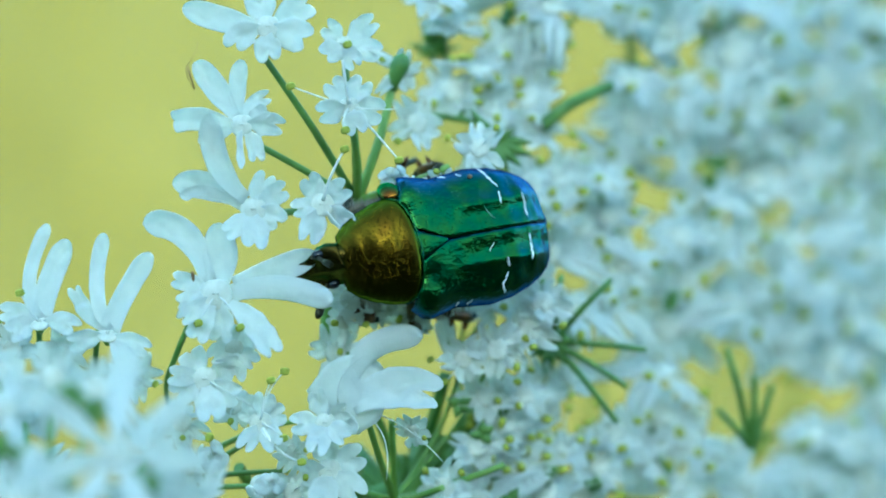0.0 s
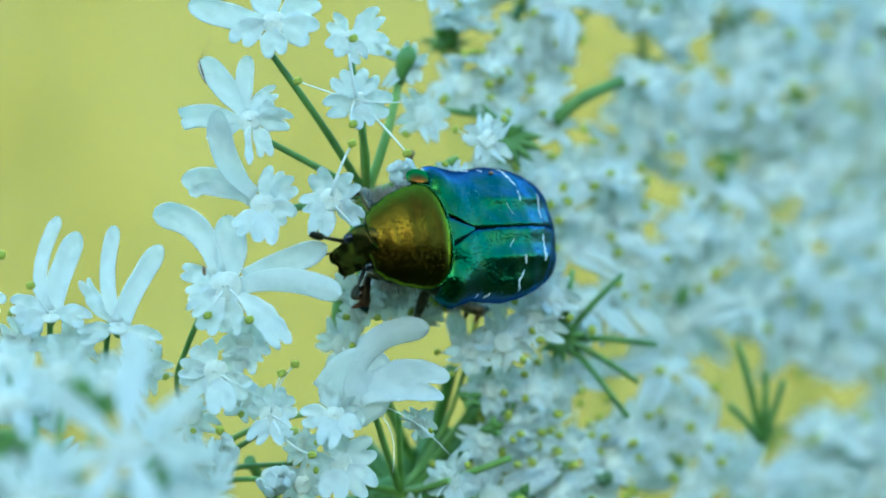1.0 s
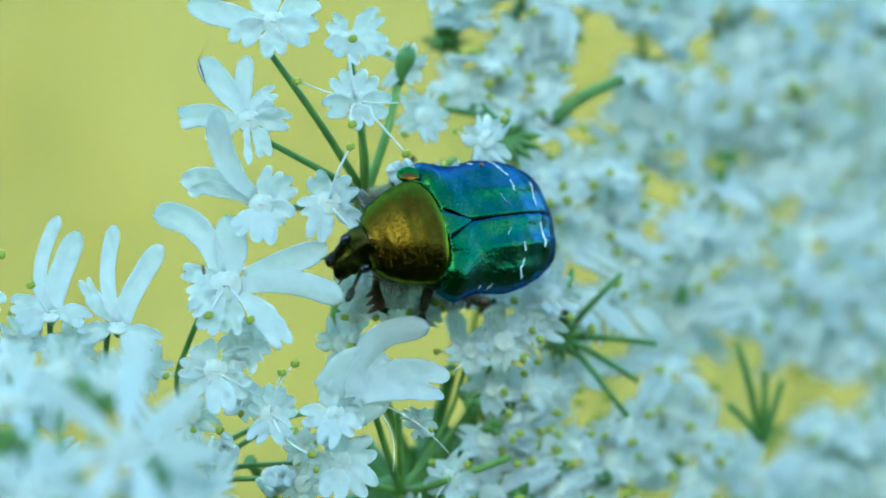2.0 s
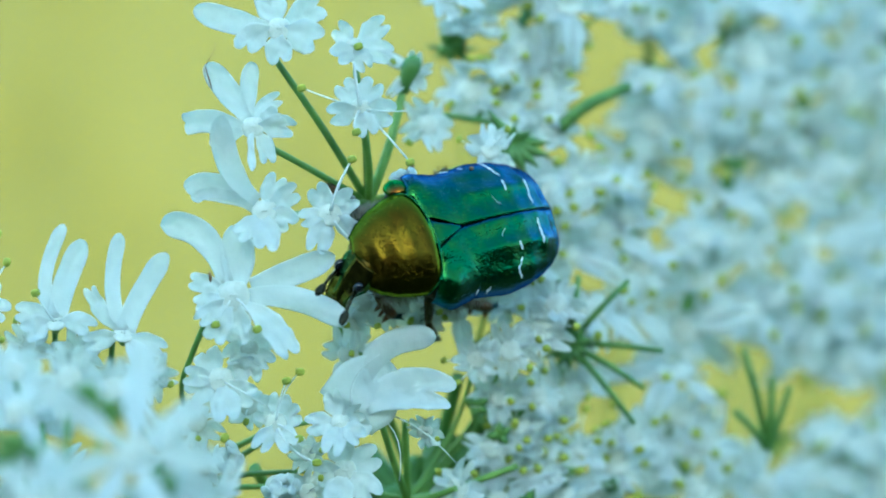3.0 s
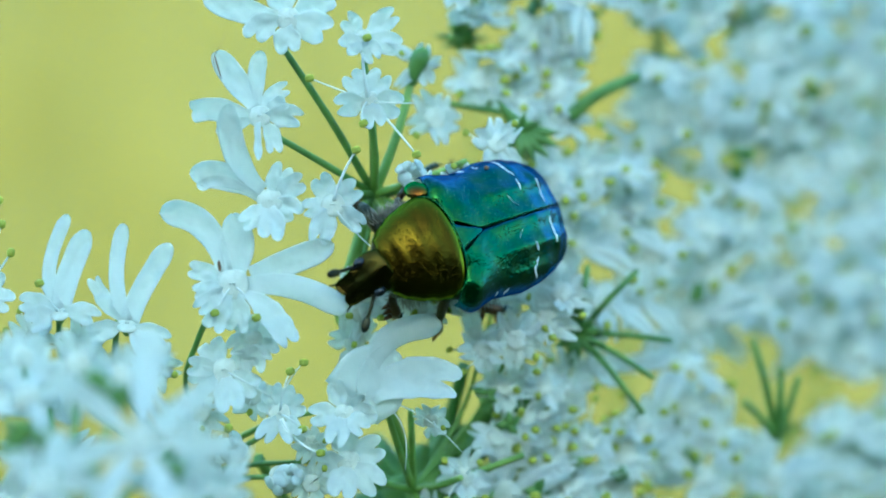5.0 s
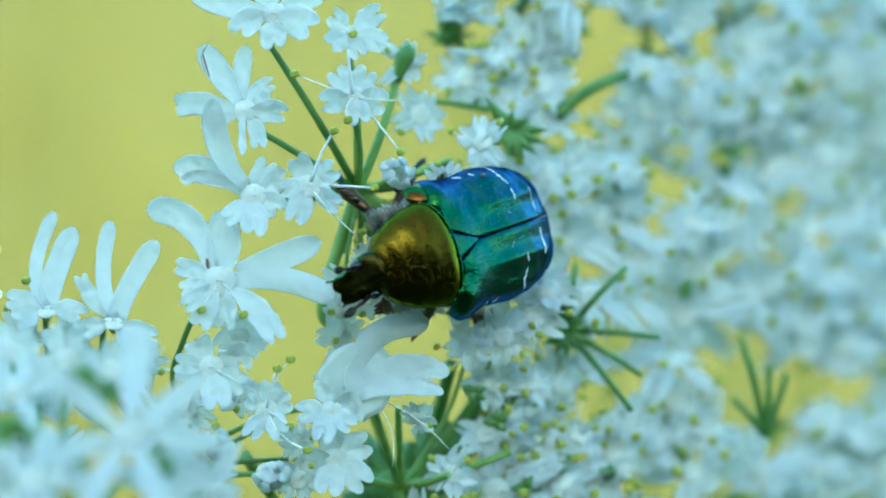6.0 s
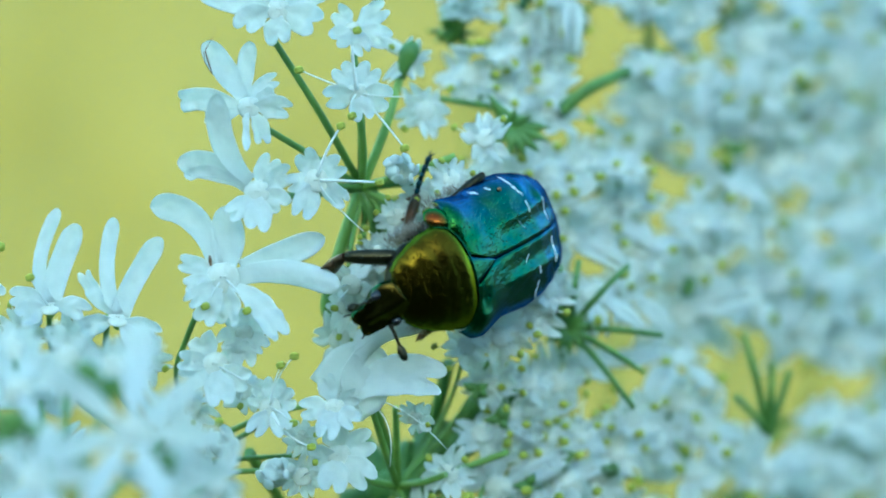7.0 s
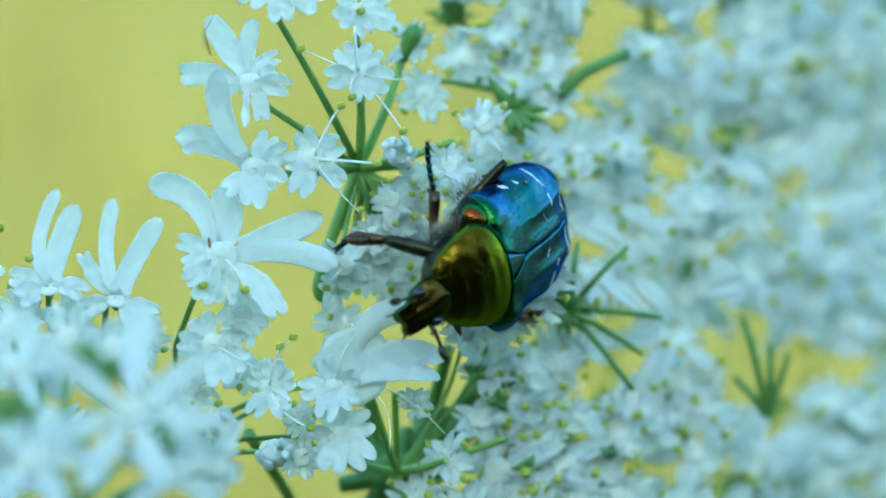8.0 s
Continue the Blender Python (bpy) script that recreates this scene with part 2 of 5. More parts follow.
def hedge():
    """A tall hedge added unseen behind the lens to block sun and darken reflections."""
    rnd = random.Random(9)
    bm = bmesh.new()
    rows = []
    for i in range(61):
        x = -9000 + 300 * i
        row = []
        for k, (y, z) in enumerate(((-420, -5), (-560, 420), (-1000, 800), (-1500, 1400), (-1800, 2520), (-2100, 2440), (-2300, 900), (-2300, -5))):
            g = noise.noise(Vector((x * 0.0011, k * 0.8, 3))) * 90
            row.append(Vector((x, y + g, z + (g if 0 < k < 7 else 0))))
        rows.append(row)
    ob = thing("hedge", Matrix.Identity(4), "tall dark green hedge added out of view to block light", "hedge")
    part("branches", sheet(bm, rows[::-1]), BLOCKER_DARK, ob, "dark inner sheet of the added light blocker")
    bm = bmesh.new()
    for _ in range(9000):
        x, z = rnd.uniform(-5000, 5000), rnd.uniform(40, 2620)
        y = (-400 - 0.75 * z if z < 1400 else -1450 - 0.3 * (z - 1400)) + rnd.uniform(-60, 70) - max(0, z - 2000) * rnd.uniform(0.2, 2.0) + noise.noise(Vector((x * 0.0011, z * 0.001, 3))) * 90
        t = Euler((rnd.uniform(0, 6), rnd.uniform(0, 6), rnd.uniform(0, 6))).to_matrix()
        h, w = rnd.uniform(30, 60), rnd.uniform(14, 26)
        v = [bm.verts.new(Vector((x, y, z)) + t @ Vector(q)) for q in ((-h, 0, 0), (0, -w, 8), (h, 0, 0), (0, w, 8))]
        bm.faces.new(v)
    tagged(part("leaves", bm, BLOCKER_LEAF, ob, "small dark green leaves on the added light blocker"), kind="stuff")


hedge()


# ---- flowers ----
def petal_shape(length, width, notch, curl, cup, wave=0.0, ns=8, nc=11):
    """A petal along +x: a narrow foot, a broad end with a notch, bent up or down."""
    rows = []
    for i in range(ns + 1):
        s = i / ns
        row = []
        for j in range(nc):
            c = -1 + 2 * j / (nc - 1)
            reach = 1 - notch + notch * math.sqrt(max(0.0, 1 - ((abs(c) - 0.5) / 0.52) ** 2))
            wid = 0.22 + 0.78 * smooth01(s / 0.66)
            if s > 0.85:
                wid *= 1 - 0.14 * ((s - 0.85) / 0.15) ** 2
            a = curl * s * reach
            x = length * reach * (math.sin(a) / curl if abs(curl) > 1e-3 else s)
            z = length * ((1 - math.cos(a)) / curl if abs(curl) > 1e-3 else 0)
            z += -cup * width * (1 - c * c) * smooth01(s * 1.6) + wave * math.sin(5 * s + 3 * c) * width
            z += 0.23 * noise.noise(Vector((x * 1.5 + 7 * length, c * 1.2 + 3 * width, curl))) * smooth01(s * 1.5)
            row.append(Vector((x, c * width * 0.5 * wid, z)))
        rows.append(row)
    return sheet(bmesh.new(), rows, 0.05, Vector((0, 0, -1)), True)


def cushion_mesh():
    bm = bmesh.new()
    blob(bm, (0.14, 0, 0.0), 0.60, 0.70, 0.20, nu=18, nv=10)
    blob(bm, (-0.14, 0, 0.0), 0.60, 0.70, 0.20, nu=18, nv=10)
    blob(bm, (0.09, 0, 0.30), 0.05, 0.05, 0.12, nu=6, nv=5)
    blob(bm, (-0.09, 0, 0.30), 0.05, 0.05, 0.12, nu=6, nv=5)
    for v in bm.verts:
        v.co += v.co.normalized() * (0.06 * noise.noise(v.co * 5.0) + 0.05 * noise.noise(v.co * 11.0))
    return mesh_of(bm, CREAM, "floret")


def ovary_mesh():
    return mesh_of(blob(bmesh.new(), (0, 0, -0.5), 0.34, 0.26, 0.55, nu=10, nv=6), PALE_STALK, "ovary")


def stamen_mesh(k, reach, rise):
    rnd = random.Random(k)
    bm = bmesh.new()
    tip = Vector((reach, 0, rise))
    tube(bm, [(0.3, 0, 0.1), (reach * 0.55, rnd.uniform(-0.2, 0.2), rise * 0.75), tip], [0.06, 0.05, 0.035], 5)
    return mesh_of(bm, FILAMENT, "stamen"), tip


def anther_mesh():
    bm = bmesh.new()
    blob(bm, (0, 0.06, 0), 0.28, 0.17, 0.19, nu=12, nv=9)
    blob(bm, (0, -0.06, 0), 0.28, 0.17, 0.19, nu=12, nv=9)
    return mesh_of(bm, ANTHER, "anther")


CUSHION, OVARY, ANTHER_ME = cushion_mesh(), ovary_mesh(), anther_mesh()
PETALS = [mesh_of(petal_shape(1.5 + 0.2 * (k % 3), 1.34 + 0.13 * (k % 4), 0.29 + 0.06 * (k % 3), (0.3, -0.3, 0.5, -0.15, 0.7)[k % 5], 0.10 + 0.05 * (k % 2), 0.03 * (k % 3)), WHITE, "petal") for k in range(7)]
LONG_PETALS = [mesh_of(petal_shape(2.7 + 0.4 * k, 1.15 + 0.12 * k, 0.40 + 0.05 * k, (-0.5, 0.45, -0.8)[k], 0.10, 0.03, 10, 11), WHITE, "petal") for k in range(3)]
CURLED = [mesh_of(petal_shape(1.7, 1.2, 0.2, 2.3 + 0.4 * k, 0.15), WHITE, "petal") for k in range(2)]
STAMENS = [stamen_mesh(k, 1.5 + 0.35 * (k % 3), 0.9 + 0.4 * (k % 2)) for k in range(5)]


def merged(pieces, mat, name):
    """One mesh out of (mesh, pose) pieces."""
    bm = bmesh.new()
    for me, m in pieces:
        k = len(bm.verts)
        bm.from_mesh(me)
        bm.verts.ensure_lookup_table()
        bmesh.ops.transform(bm, matrix=m, verts=bm.verts[k:])
    for v in bm.verts:
        v.co /= MM
    return mesh_of(bm, mat, name)


def ring(meshes, seed, lift):
    rnd = random.Random(seed)
    return [(rnd.choice(meshes), Matrix.Rotation(math.tau * k / 5 + rnd.uniform(-0.16, 0.16), 4, "Z") @ Matrix.Translation((0.3 * MM, 0, 0)) @ Matrix.Rotation(rnd.uniform(-0.3, lift), 4, "Y")
             @ Matrix.Rotation(rnd.uniform(-0.3, 0.3), 4, "X")) for k in range(5)]


COROLLAS = [merged(ring(PETALS + LONG_PETALS[:1], 60 + k, 0.3), WHITE, "corolla") for k in range(6)]


def towards(n, spin=0.0):
    """A turn that takes +z to n."""
    return Vector(n).normalized().to_track_quat("Z", "Y").to_matrix().to_4x4() @ Matrix.Rotation(spin, 4, "Z")


class Cluster:
    """An umbellet: a hub with a ray behind it, pedicels and florets. Its own axes: right, up, towards the lens."""

    def __init__(self, u, v, z, label, seed, group="flower clusters of the umbel"):
        self.m = Matrix.Translation(plan(u, v, z)) @ FACING
        self.inv = self.m.inverted()
        self.ob = thing("flower_cluster", self.m, label, "flower cluster", group)
        self.rnd = random.Random(seed)

    def at(self, u, v, z):
        return self.inv @ plan(u, v, z)

    def stalk(self, pts, radius, mat=STALK, name="pedicel", label=""):
        """A curved stalk through places (u, v, z)."""
        p = [self.at(*q) / MM for q in pts]
        line = []
        for i in range(len(p) - 1):
            a, b = p[i], p[i + 1]
            t0 = (p[i + 1] - p[max(i - 1, 0)]) * 0.5
            t1 = (p[min(i + 2, len(p) - 1)] - p[i]) * 0.5
            for k in range(5):
                s = k / 5
                line.append(a * (2 * s ** 3 - 3 * s ** 2 + 1) + t0 * (s ** 3 - 2 * s ** 2 + s) + b * (3 * s ** 2 - 2 * s ** 3) + t1 * (s ** 3 - s ** 2))
        line.append(p[-1])
        n = len(line)
        rad = [radius * (1.12 - 0.3 * i / n) for i in range(n)]
        return part(name, tube(bmesh.new(), line, rad, 8), mat, self.ob, label)

    def leaflet(self, foot, tip, radius):
        """A small pointed bract between two places (u, v, z)."""
        p, q = self.at(*foot) / MM, self.at(*tip) / MM
        sag = Vector((0, 0, 0.25))
        line = [p.lerp(q, k / 6) + sag * math.sin(math.pi * k / 6) for k in range(7)]
        return part("bract", tube(bmesh.new(), line, [radius * x for x in (0.7, 0.95, 1.0, 0.85, 0.6, 0.32, 0.05)], 8), STALK, self.ob)

    def floret(self, u, v, z, n=(0, 0, 1), size=1.0, kind="open", spin=None, stamens=3):
        """A floret of five petals at a place, its axis n in the cluster's axes."""
        r = self.rnd
        spin = r.uniform(0, math.tau) if spin is None else spin
        m = Matrix.Translation(self.at(u, v, z)) @ towards(n, spin) @ Matrix.Scale(size, 4)
        f = put("floret", CUSHION, self.ob, m)
        put("ovary", OVARY, f)
        for k in range(5):
            ang = math.tau * k / 5 + r.uniform(-0.16, 0.16)
            base = Matrix.Rotation(ang, 4, "Z") @ Matrix.Translation((0.3 * MM, 0, 0)) @ Matrix.Rotation(r.uniform(-0.5, 0.45), 4, "Y") @ Matrix.Rotation(r.uniform(-0.4, 0.4), 4, "X")
            if kind == "bud":
                put("petal", r.choice(CURLED), f, base @ Matrix.Rotation(-0.5, 4, "Y"))
            elif kind == "outer" and k in (0, 1):
                put("petal", r.choice(LONG_PETALS), f, base)
            else:
                put("petal", r.choice(PETALS), f, base)
        for k in range(stamens):
            me, tip = r.choice(STAMENS)
            ms = Matrix.Rotation(math.tau * (k + 0.5) / 5 + r.uniform(-0.5, 0.5), 4, "Z") @ Matrix.Rotation(r.uniform(-0.5, 0.6), 4, "Y")
            put("stamen", me, f, ms)
            put("anther", ANTHER_ME, f, ms @ Matrix.Translation(tip * MM) @ Matrix.Rotation(r.uniform(0, 3), 4, "Z"))
        return f

    def far_floret(self, u, v, z, n, size, whole, outer):
        """A floret of the far side; whole: its petals in one piece."""
        r = self.rnd
        f = put("floret", CUSHION, self.ob, Matrix.Translation(self.at(u, v, z)) @ towards(n, r.uniform(0, math.tau)) @ Matrix.Scale(size, 4))
        if whole:
            put("corolla", r.choice(COROLLAS), f)
        else:
            for me, m in ring(PETALS + LONG_PETALS * (3 if outer else 0), r.random(), 0.3):
                put("petal", me, f, m)
            for k in range(2 if outer else r.choice((3, 4, 5))):
                me, tip = r.choice(STAMENS)
                ms = Matrix.Rotation(math.tau * (k + 0.5) / 3.5 + r.uniform(-0.5, 0.5), 4, "Z") @ Matrix.Rotation(r.uniform(-0.5, 0.6), 4, "Y")
                put("stamen", me, f, ms)
                put("anther", ANTHER_ME, f, ms @ Matrix.Translation(tip * MM) @ Matrix.Scale(1.05, 4))

    def hero(self, u, v, z, size=1.0, n=(0, 0.15, 1)):
        """A floret whose petals are laid one by one."""
        f = put("floret", CUSHION, self.ob, Matrix.Translation(self.at(u, v, z)))
        f.matrix_basis = f.matrix_basis @ towards(n) @ Matrix.Scale(size, 4)
        holder = (u, v, z, f)
        put("ovary", OVARY, f)
        return holder

    def petal(self, h, tip, bend, width, notch=0.0, rise=0.0, tilt=0.0, cup=0.10, start=0.16, mid=0.0, foot=0.36, ruffle=0.36, lean=0.4):
        """A petal of floret h: to the tip by way of bend, both on the plan grid from the floret's middle; rise: mm towards the lens."""
        u, v, z, f = h
        g = 0.04 * (D + z * MM) / D
        if notch and width < 70:
            own = random.Random(u * 31 + v * 7 + tip[0] * 3 + tip[1])
            width, notch, foot = width * own.uniform(0.88, 1.06), notch + own.uniform(-0.02, 0.08), foot * 0.85
            tilt, rise, mid = tilt + own.uniform(-0.5, 0.5), rise + own.uniform(-1.0, 0.8), mid + own.uniform(-0.1, 0.6)
        e = Vector((tip[0] * g, -tip[1] * g, rise + lean * tip[1] * g))
        q = Vector((bend[0] * g, -bend[1] * g, mid + lean * bend[1] * g))
        p = e.lerp(q, 0.5) * start
        w = width * g
        ns, nc = 16, 13
        rows = []
        length = (q - p).length * 0.6 + (e - q).length * 0.6
        for i in range(ns + 1):
            s = 1 - (1 - i / ns) ** 1.5
            row = []
            d = (bez(p, q, e, min(1, s + 0.02)) - bez(p, q, e, s - 0.02)).normalized()
            side = Vector((-d.y, d.x, 0)).normalized() * math.cos(tilt) + Vector((0, 0, 1)) * math.sin(tilt)
            up = d.cross(side)
            wid = foot + (1 - foot) * smooth01(s / (0.62 if notch else 0.5))
            wid *= 1 - (0.38 * s * s if foot > 1.1 else 0)
            left_over = (1 - s) * length / (0.5 * w)
            if not notch and left_over < 1:
                wid *= math.sqrt(max(0.004, 1 - (1 - left_over) ** 2))
            for j in range(nc):
                c = -1 + 2 * j / (nc - 1)
                ss = s
                if notch:
                    ss = s * (1 - notch + notch * math.sqrt(max(0.0, 1 - ((abs(c) - 0.5) / 0.52) ** 2)))
                q0 = bez(p, q, e, ss) + side * (c * 0.5 * w * wid) + up * (cup * w * (c * c - 0.5) * smooth01(s * 2))
                q0 += up * (ruffle * noise.noise(Vector((q0.x * 1.6 + u, q0.y * 1.6 + v, 0.5))) * smooth01(s * 1.5))
                q0.z += 0.3 * smooth01((s - 0.72) / 0.28) * (1 if notch else 0.5)
                row.append(q0)
            rows.append(row)
        bm = sheet(bmesh.new(), rows, 0.05, Vector((0, 0, -1)), True)
        me = mesh_of(bm, WHITE, "petal")
        ob = put("petal", me, f)
        ob.matrix_basis = f.matrix_basis.inverted() @ Matrix.Translation(self.at(u, v, z))
        return ob

    def stamen(self, h, tip, bend, rise=1.0, anther=True, turn=0.3, width=0.055):
        u, v, z, f = h
        g = 0.04 * (D + z * MM) / D
        e = Vector((tip[0] * g, -tip[1] * g, rise))
        q = Vector((bend[0] * g, -bend[1] * g, rise * 0.8))
        p = q * 0.15 + Vector((0, 0, 0.1))
        inv = f.matrix_basis.inverted() @ Matrix.Translation(self.at(u, v, z))
        line = [bez(p, q, e, k / 8) for k in range(9)]
        made = [(put("stamen", mesh_of(tube(bmesh.new(), line, [width * (1.5 - 0.08 * k) for k in range(9)], 6), FILAMENT, "stamen"), f, inv), inv, Matrix.Identity(4))]
        if anther:
            tip_at = Matrix.Translation(e * MM) @ Matrix.Rotation(turn, 4, "Z") @ Matrix.Scale(1.25, 4)
            made.append((put("anther", ANTHER_ME, f, inv @ tip_at), inv, tip_at))
        return made


def tiny_insects():
    m = Matrix.Translation(plan(372, 462, -2.2)) @ FACING
    ob = thing("thrips", m, "tiny reddish-brown insect sitting on a white petal", "insect")
    part("body", blob(bmesh.new(), (0, 0, 0), 0.13, 0.42, 0.1, Euler((0, 0, 0.12)).to_matrix(), 8, 9), MITE, ob)
    m = Matrix.Translation(plan(368, 100, -1.6)) @ FACING
    ob = thing("gnat", m, "thin grey-brown midge with long legs on a petal", "insect")
    part("body", tube(bmesh.new(), [(-0.2, 0.4, 0), (0.0, -0.3, 0.05), (0.3, -1.25, 0)], [0.04, 0.07, 0.03], 6), MITE, ob)
    part("leg", tube(bmesh.new(), [(-0.2, 0.4, 0), (0.1, 0.9, 0.2), (0.45, 1.5, 0.1), (0.55, 2.1, 0.1)], [0.03, 0.025, 0.02, 0.015], 5), MITE, ob)
    part("leg", tube(bmesh.new(), [(-0.3, 0.3, 0), (-0.2, -0.4, 0.2), (0.2, -1.2, 0.1)], [0.03, 0.025, 0.015], 5), MITE, ob)


tiny_insects()
RAYS_MEET = (980, 1900, 110)


def cluster_near_hub():
    """The umbellet on which the beetle climbs."""
    c = Cluster(648, 318, 7, "white hogweed flower cluster with long green pedicels", 11)
    c.stalk([(640, 330, 8), (612, 410, 8), (585, 500, 8), (578, 555, 8), (612, 596, 9), (700, 830, 16), (820, 1300, 30), RAYS_MEET], 0.42, PALE_STALK, "ray", "thick green ray")
    for tip, r, mat in (((487, 75, 1.5), 0.20, STALK), ((462, 222, 1.5), 0.19, STALK), ((470, 350, 3), 0.2, STALK), ((626, 95, 3), 0.21, STALK), ((634, 190, 2), 0.2, PALE_STALK),
                        ((715, 110, 9), 0.24, PALE_STALK), ((806, 276, 6), 0.22, PALE_STALK), ((706, 305, 4), 0.2, PALE_STALK), ((560, 325, 3), 0.2, STALK), ((715, 375, 7), 0.22, PALE_STALK),
                        ((700, 415, 8), 0.22, PALE_STALK), ((662, 430, 8), 0.2, STALK), ((640, 420, 9), 0.2, STALK)):
        c.stalk([(640, 332, 7.5), ((640 + tip[0]) / 2 + 6, (332 + tip[1]) / 2 + 2, (7.5 + tip[2]) / 2 - 0.6), tip], r * 1.4, mat)
    for tip in ((752, 398, 9), (726, 425, 10), (684, 446, 10), (612, 440, 9), (780, 330, 9)):
        c.stalk([(640, 334, 8), ((640 + tip[0]) / 2 + 2, (334 + tip[1]) / 2 - 6, 8), tip], 0.25, STALK)
    part("hub", blob(bmesh.new(), c.at(637, 338, 8.2) / MM, 0.75, 0.85, 0.6, None, 14, 9, 0.15), PALE_STALK, c.ob, "pale green hub")
    h = c.hero(493, 18, 0.5, 1.15)
    c.petal(h, (-150, -42), (-70, -8), 46, 0.0, 0.4, foot=0.5, cup=0.2)
    c.petal(h, (-62, 38), (-50, 0), 50, 0.2, 0.2)
    c.petal(h, (2, 62), (-4, 30), 52, 0.28, 0.3)
    c.petal(h, (70, 30), (38, 8), 62, 0.2, 0.2)
    c.petal(h, (80, -45), (40, -30), 52, 0.2, 0)
    c.petal(h, (-20, -70), (-10, -30), 55, 0.2, 0)
    h = c.hero(440, 190, 0.5, 1.1)
    c.petal(h, (-80, -118), (-34, -56), 44, 0.0, 0.5, foot=0.5, cup=0.2)
    c.petal(h, (3, -118), (-14, -60), 32, 0.0, 0.6, cup=0.2)
    c.petal(h, (50, -52), (12, -40), 34, 0.15, 0.2)
    c.petal(h, (76, 8), (40, -6), 44, 0.3, 0.2)
    c.petal(h, (46, -26), (26, -14), 30, 0.1, 0.4)
    c.petal(h, (-122, -10), (-60, -22), 46, 0.05, 0.2)
    c.petal(h, (-78, 26), (-40, 12), 26, 0.0, -0.6)
    c.petal(h, (26, 66), (24, 26), 36, 0.2, -0.1)
    c.petal(h, (2, 82), (-6, 10), 15, 0.0, 1.2, tilt=0.5)
    h = c.hero(455, 340, 0, 1.25)
    c.petal(h, (-68, -172), (-74, -70), 44, 0.0, 1.4, foot=0.55, cup=0.22, lean=0.0, mid=0.8)
    c.petal(h, (-142, -50), (-64, -56), 50, 0.0, 0.4, foot=0.5, cup=0.2)
    c.petal(h, (-126, -22), (-100, -60), 22, 0.0, 0.2)
    c.petal(h, (28, -64), (8, -30), 46, 0.25, 0.1)
    c.petal(h, (62, -36), (30, -24), 44, 0.2, 0.2)
    c.petal(h, (48, 30), (30, 6), 48, 0.22, 0.1)
    c.petal(h, (0, 66), (8, 34), 54, 0.2, 0.1)
    c.petal(h, (-50, 42), (-24, 26), 42, 0.2, -0.2)
    h = c.hero(625, 52, 3, 0.8)
    for tip in ((-32, -34), (-34, 26), (22, 46), (66, 22), (60, -40)):
        c.petal(h, tip, (tip[0] * 0.5, tip[1] * 0.5 - 4), 44, 0.32, 0.2)
    c.stamen(h, (8, 4), (4, 0), 1.2)
    h = c.hero(632, 165, 1.5, 1.0)
    for tip, w in (((-34, -50), 46), ((-56, 14), 50), ((30, -50), 46), ((60, 14), 54), ((14, 50), 48)):
        c.petal(h, tip, (tip[0] * 0.5, tip[1] * 0.5 - 4), w, 0.32, 0.3)
    c.stamen(h, (-8, -82), (-6, -40), 1.4, False, width=0.11)
    c.stamen(h, (84, 98), (40, 40), 0.8, width=0.08)
    c.stamen(h, (-102, -40), (-50, -18), 0.8)
    c.stamen(h, (-8, 42), (-16, 20), 1.6)
    c.stamen(h, (130, 2), (70, 12), 0.6, False, width=0.04)
    c.floret(706, 302, 3.5, (0.1, 0.3, 1), 1.35, "bud", stamens=0)
    c.floret(799, 318, 4.5, (0.2, 0.3, 1), 0.95, "open", stamens=4)
    c.floret(860, 245, 7, (0.1, 0.3, 1), 1.05, "open", stamens=2)
    c.floret(725, 105, 9, (0.2, 0.3, 1), 0.95, "outer", stamens=1)
    shape = [c.at(u, v, 8.4) / MM for u, v in ((712, 140), (714, 126), (717, 112), (722, 98), (729, 85), (736, 76))]
    part("calyx", tube(bmesh.new(), shape, [0.24, 0.34, 0.55, 0.72, 0.66, 0.3], 10), STALK, c.ob, "dark green calyx")
    c.floret(750, 198, 10, (0.1, 0.2, 1), 1.1, "open", stamens=1)
    c.floret(700, 385, 5, (-0.2, 0.1, 1), 0.9, "open", stamens=3)
    c.floret(745, 350, 6, (0.1, 0.2, 1), 0.9, "open", stamens=3)
    c.floret(665, 450, 5, (-0.2, 0.0, 1), 0.9, "open", stamens=2)
    c.floret(622, 505, 4, (-0.2, -0.2, 1), 1.1, "open", stamens=2)
    for u, v, z, k in ((700, 440, 6, 1.1), (652, 482, 6, 1.0), (735, 402, 7, 1.1), (690, 502, 7, 1.05), (610, 540, 5, 1.0), (755, 470, 8, 1.0), (765, 520, 8, 1.1), (720, 545, 8, 1.0)):
        c.floret(u, v, z, (c.rnd.uniform(-0.4, 0.4), c.rnd.uniform(-0.3, 0.4), 1), k, "open", stamens=2)
        c.stalk([(648, 320, 8), ((648 + u) / 2 - 6, (320 + v) / 2, z + 2), (u, v, z + 0.7)], 0.18, PALE_STALK)
    c.floret(660, 520, 6, (0.0, -0.1, 1), 0.9, "open", stamens=1)
    c.floret(740, 440, 8, (0.1, 0.1, 1), 0.9, "open", stamens=3)
    # the floret that springs free as the beetle leaves it
    h = c.hero(560, 320, 0.6, 1.2)
    for tip, w in (((-26, -52), 44), ((48, -32), 48), ((54, 42), 46), ((-28, 66), 50), ((-54, 8), 40)):
        c.petal(h, tip, (tip[0] * 0.5, tip[1] * 0.5 - 4), w, 0.32, 0.3)
    c.stamen(h, (44, -96), (14, -50), 1.0, width=0.09)
    caught = c.stamen(h, (112, 4), (50, 0), 1.0, width=0.09)
    c.stamen(h, (84, 90), (26, 40), 0.6, False, width=0.05)
    return c, h[3], caught


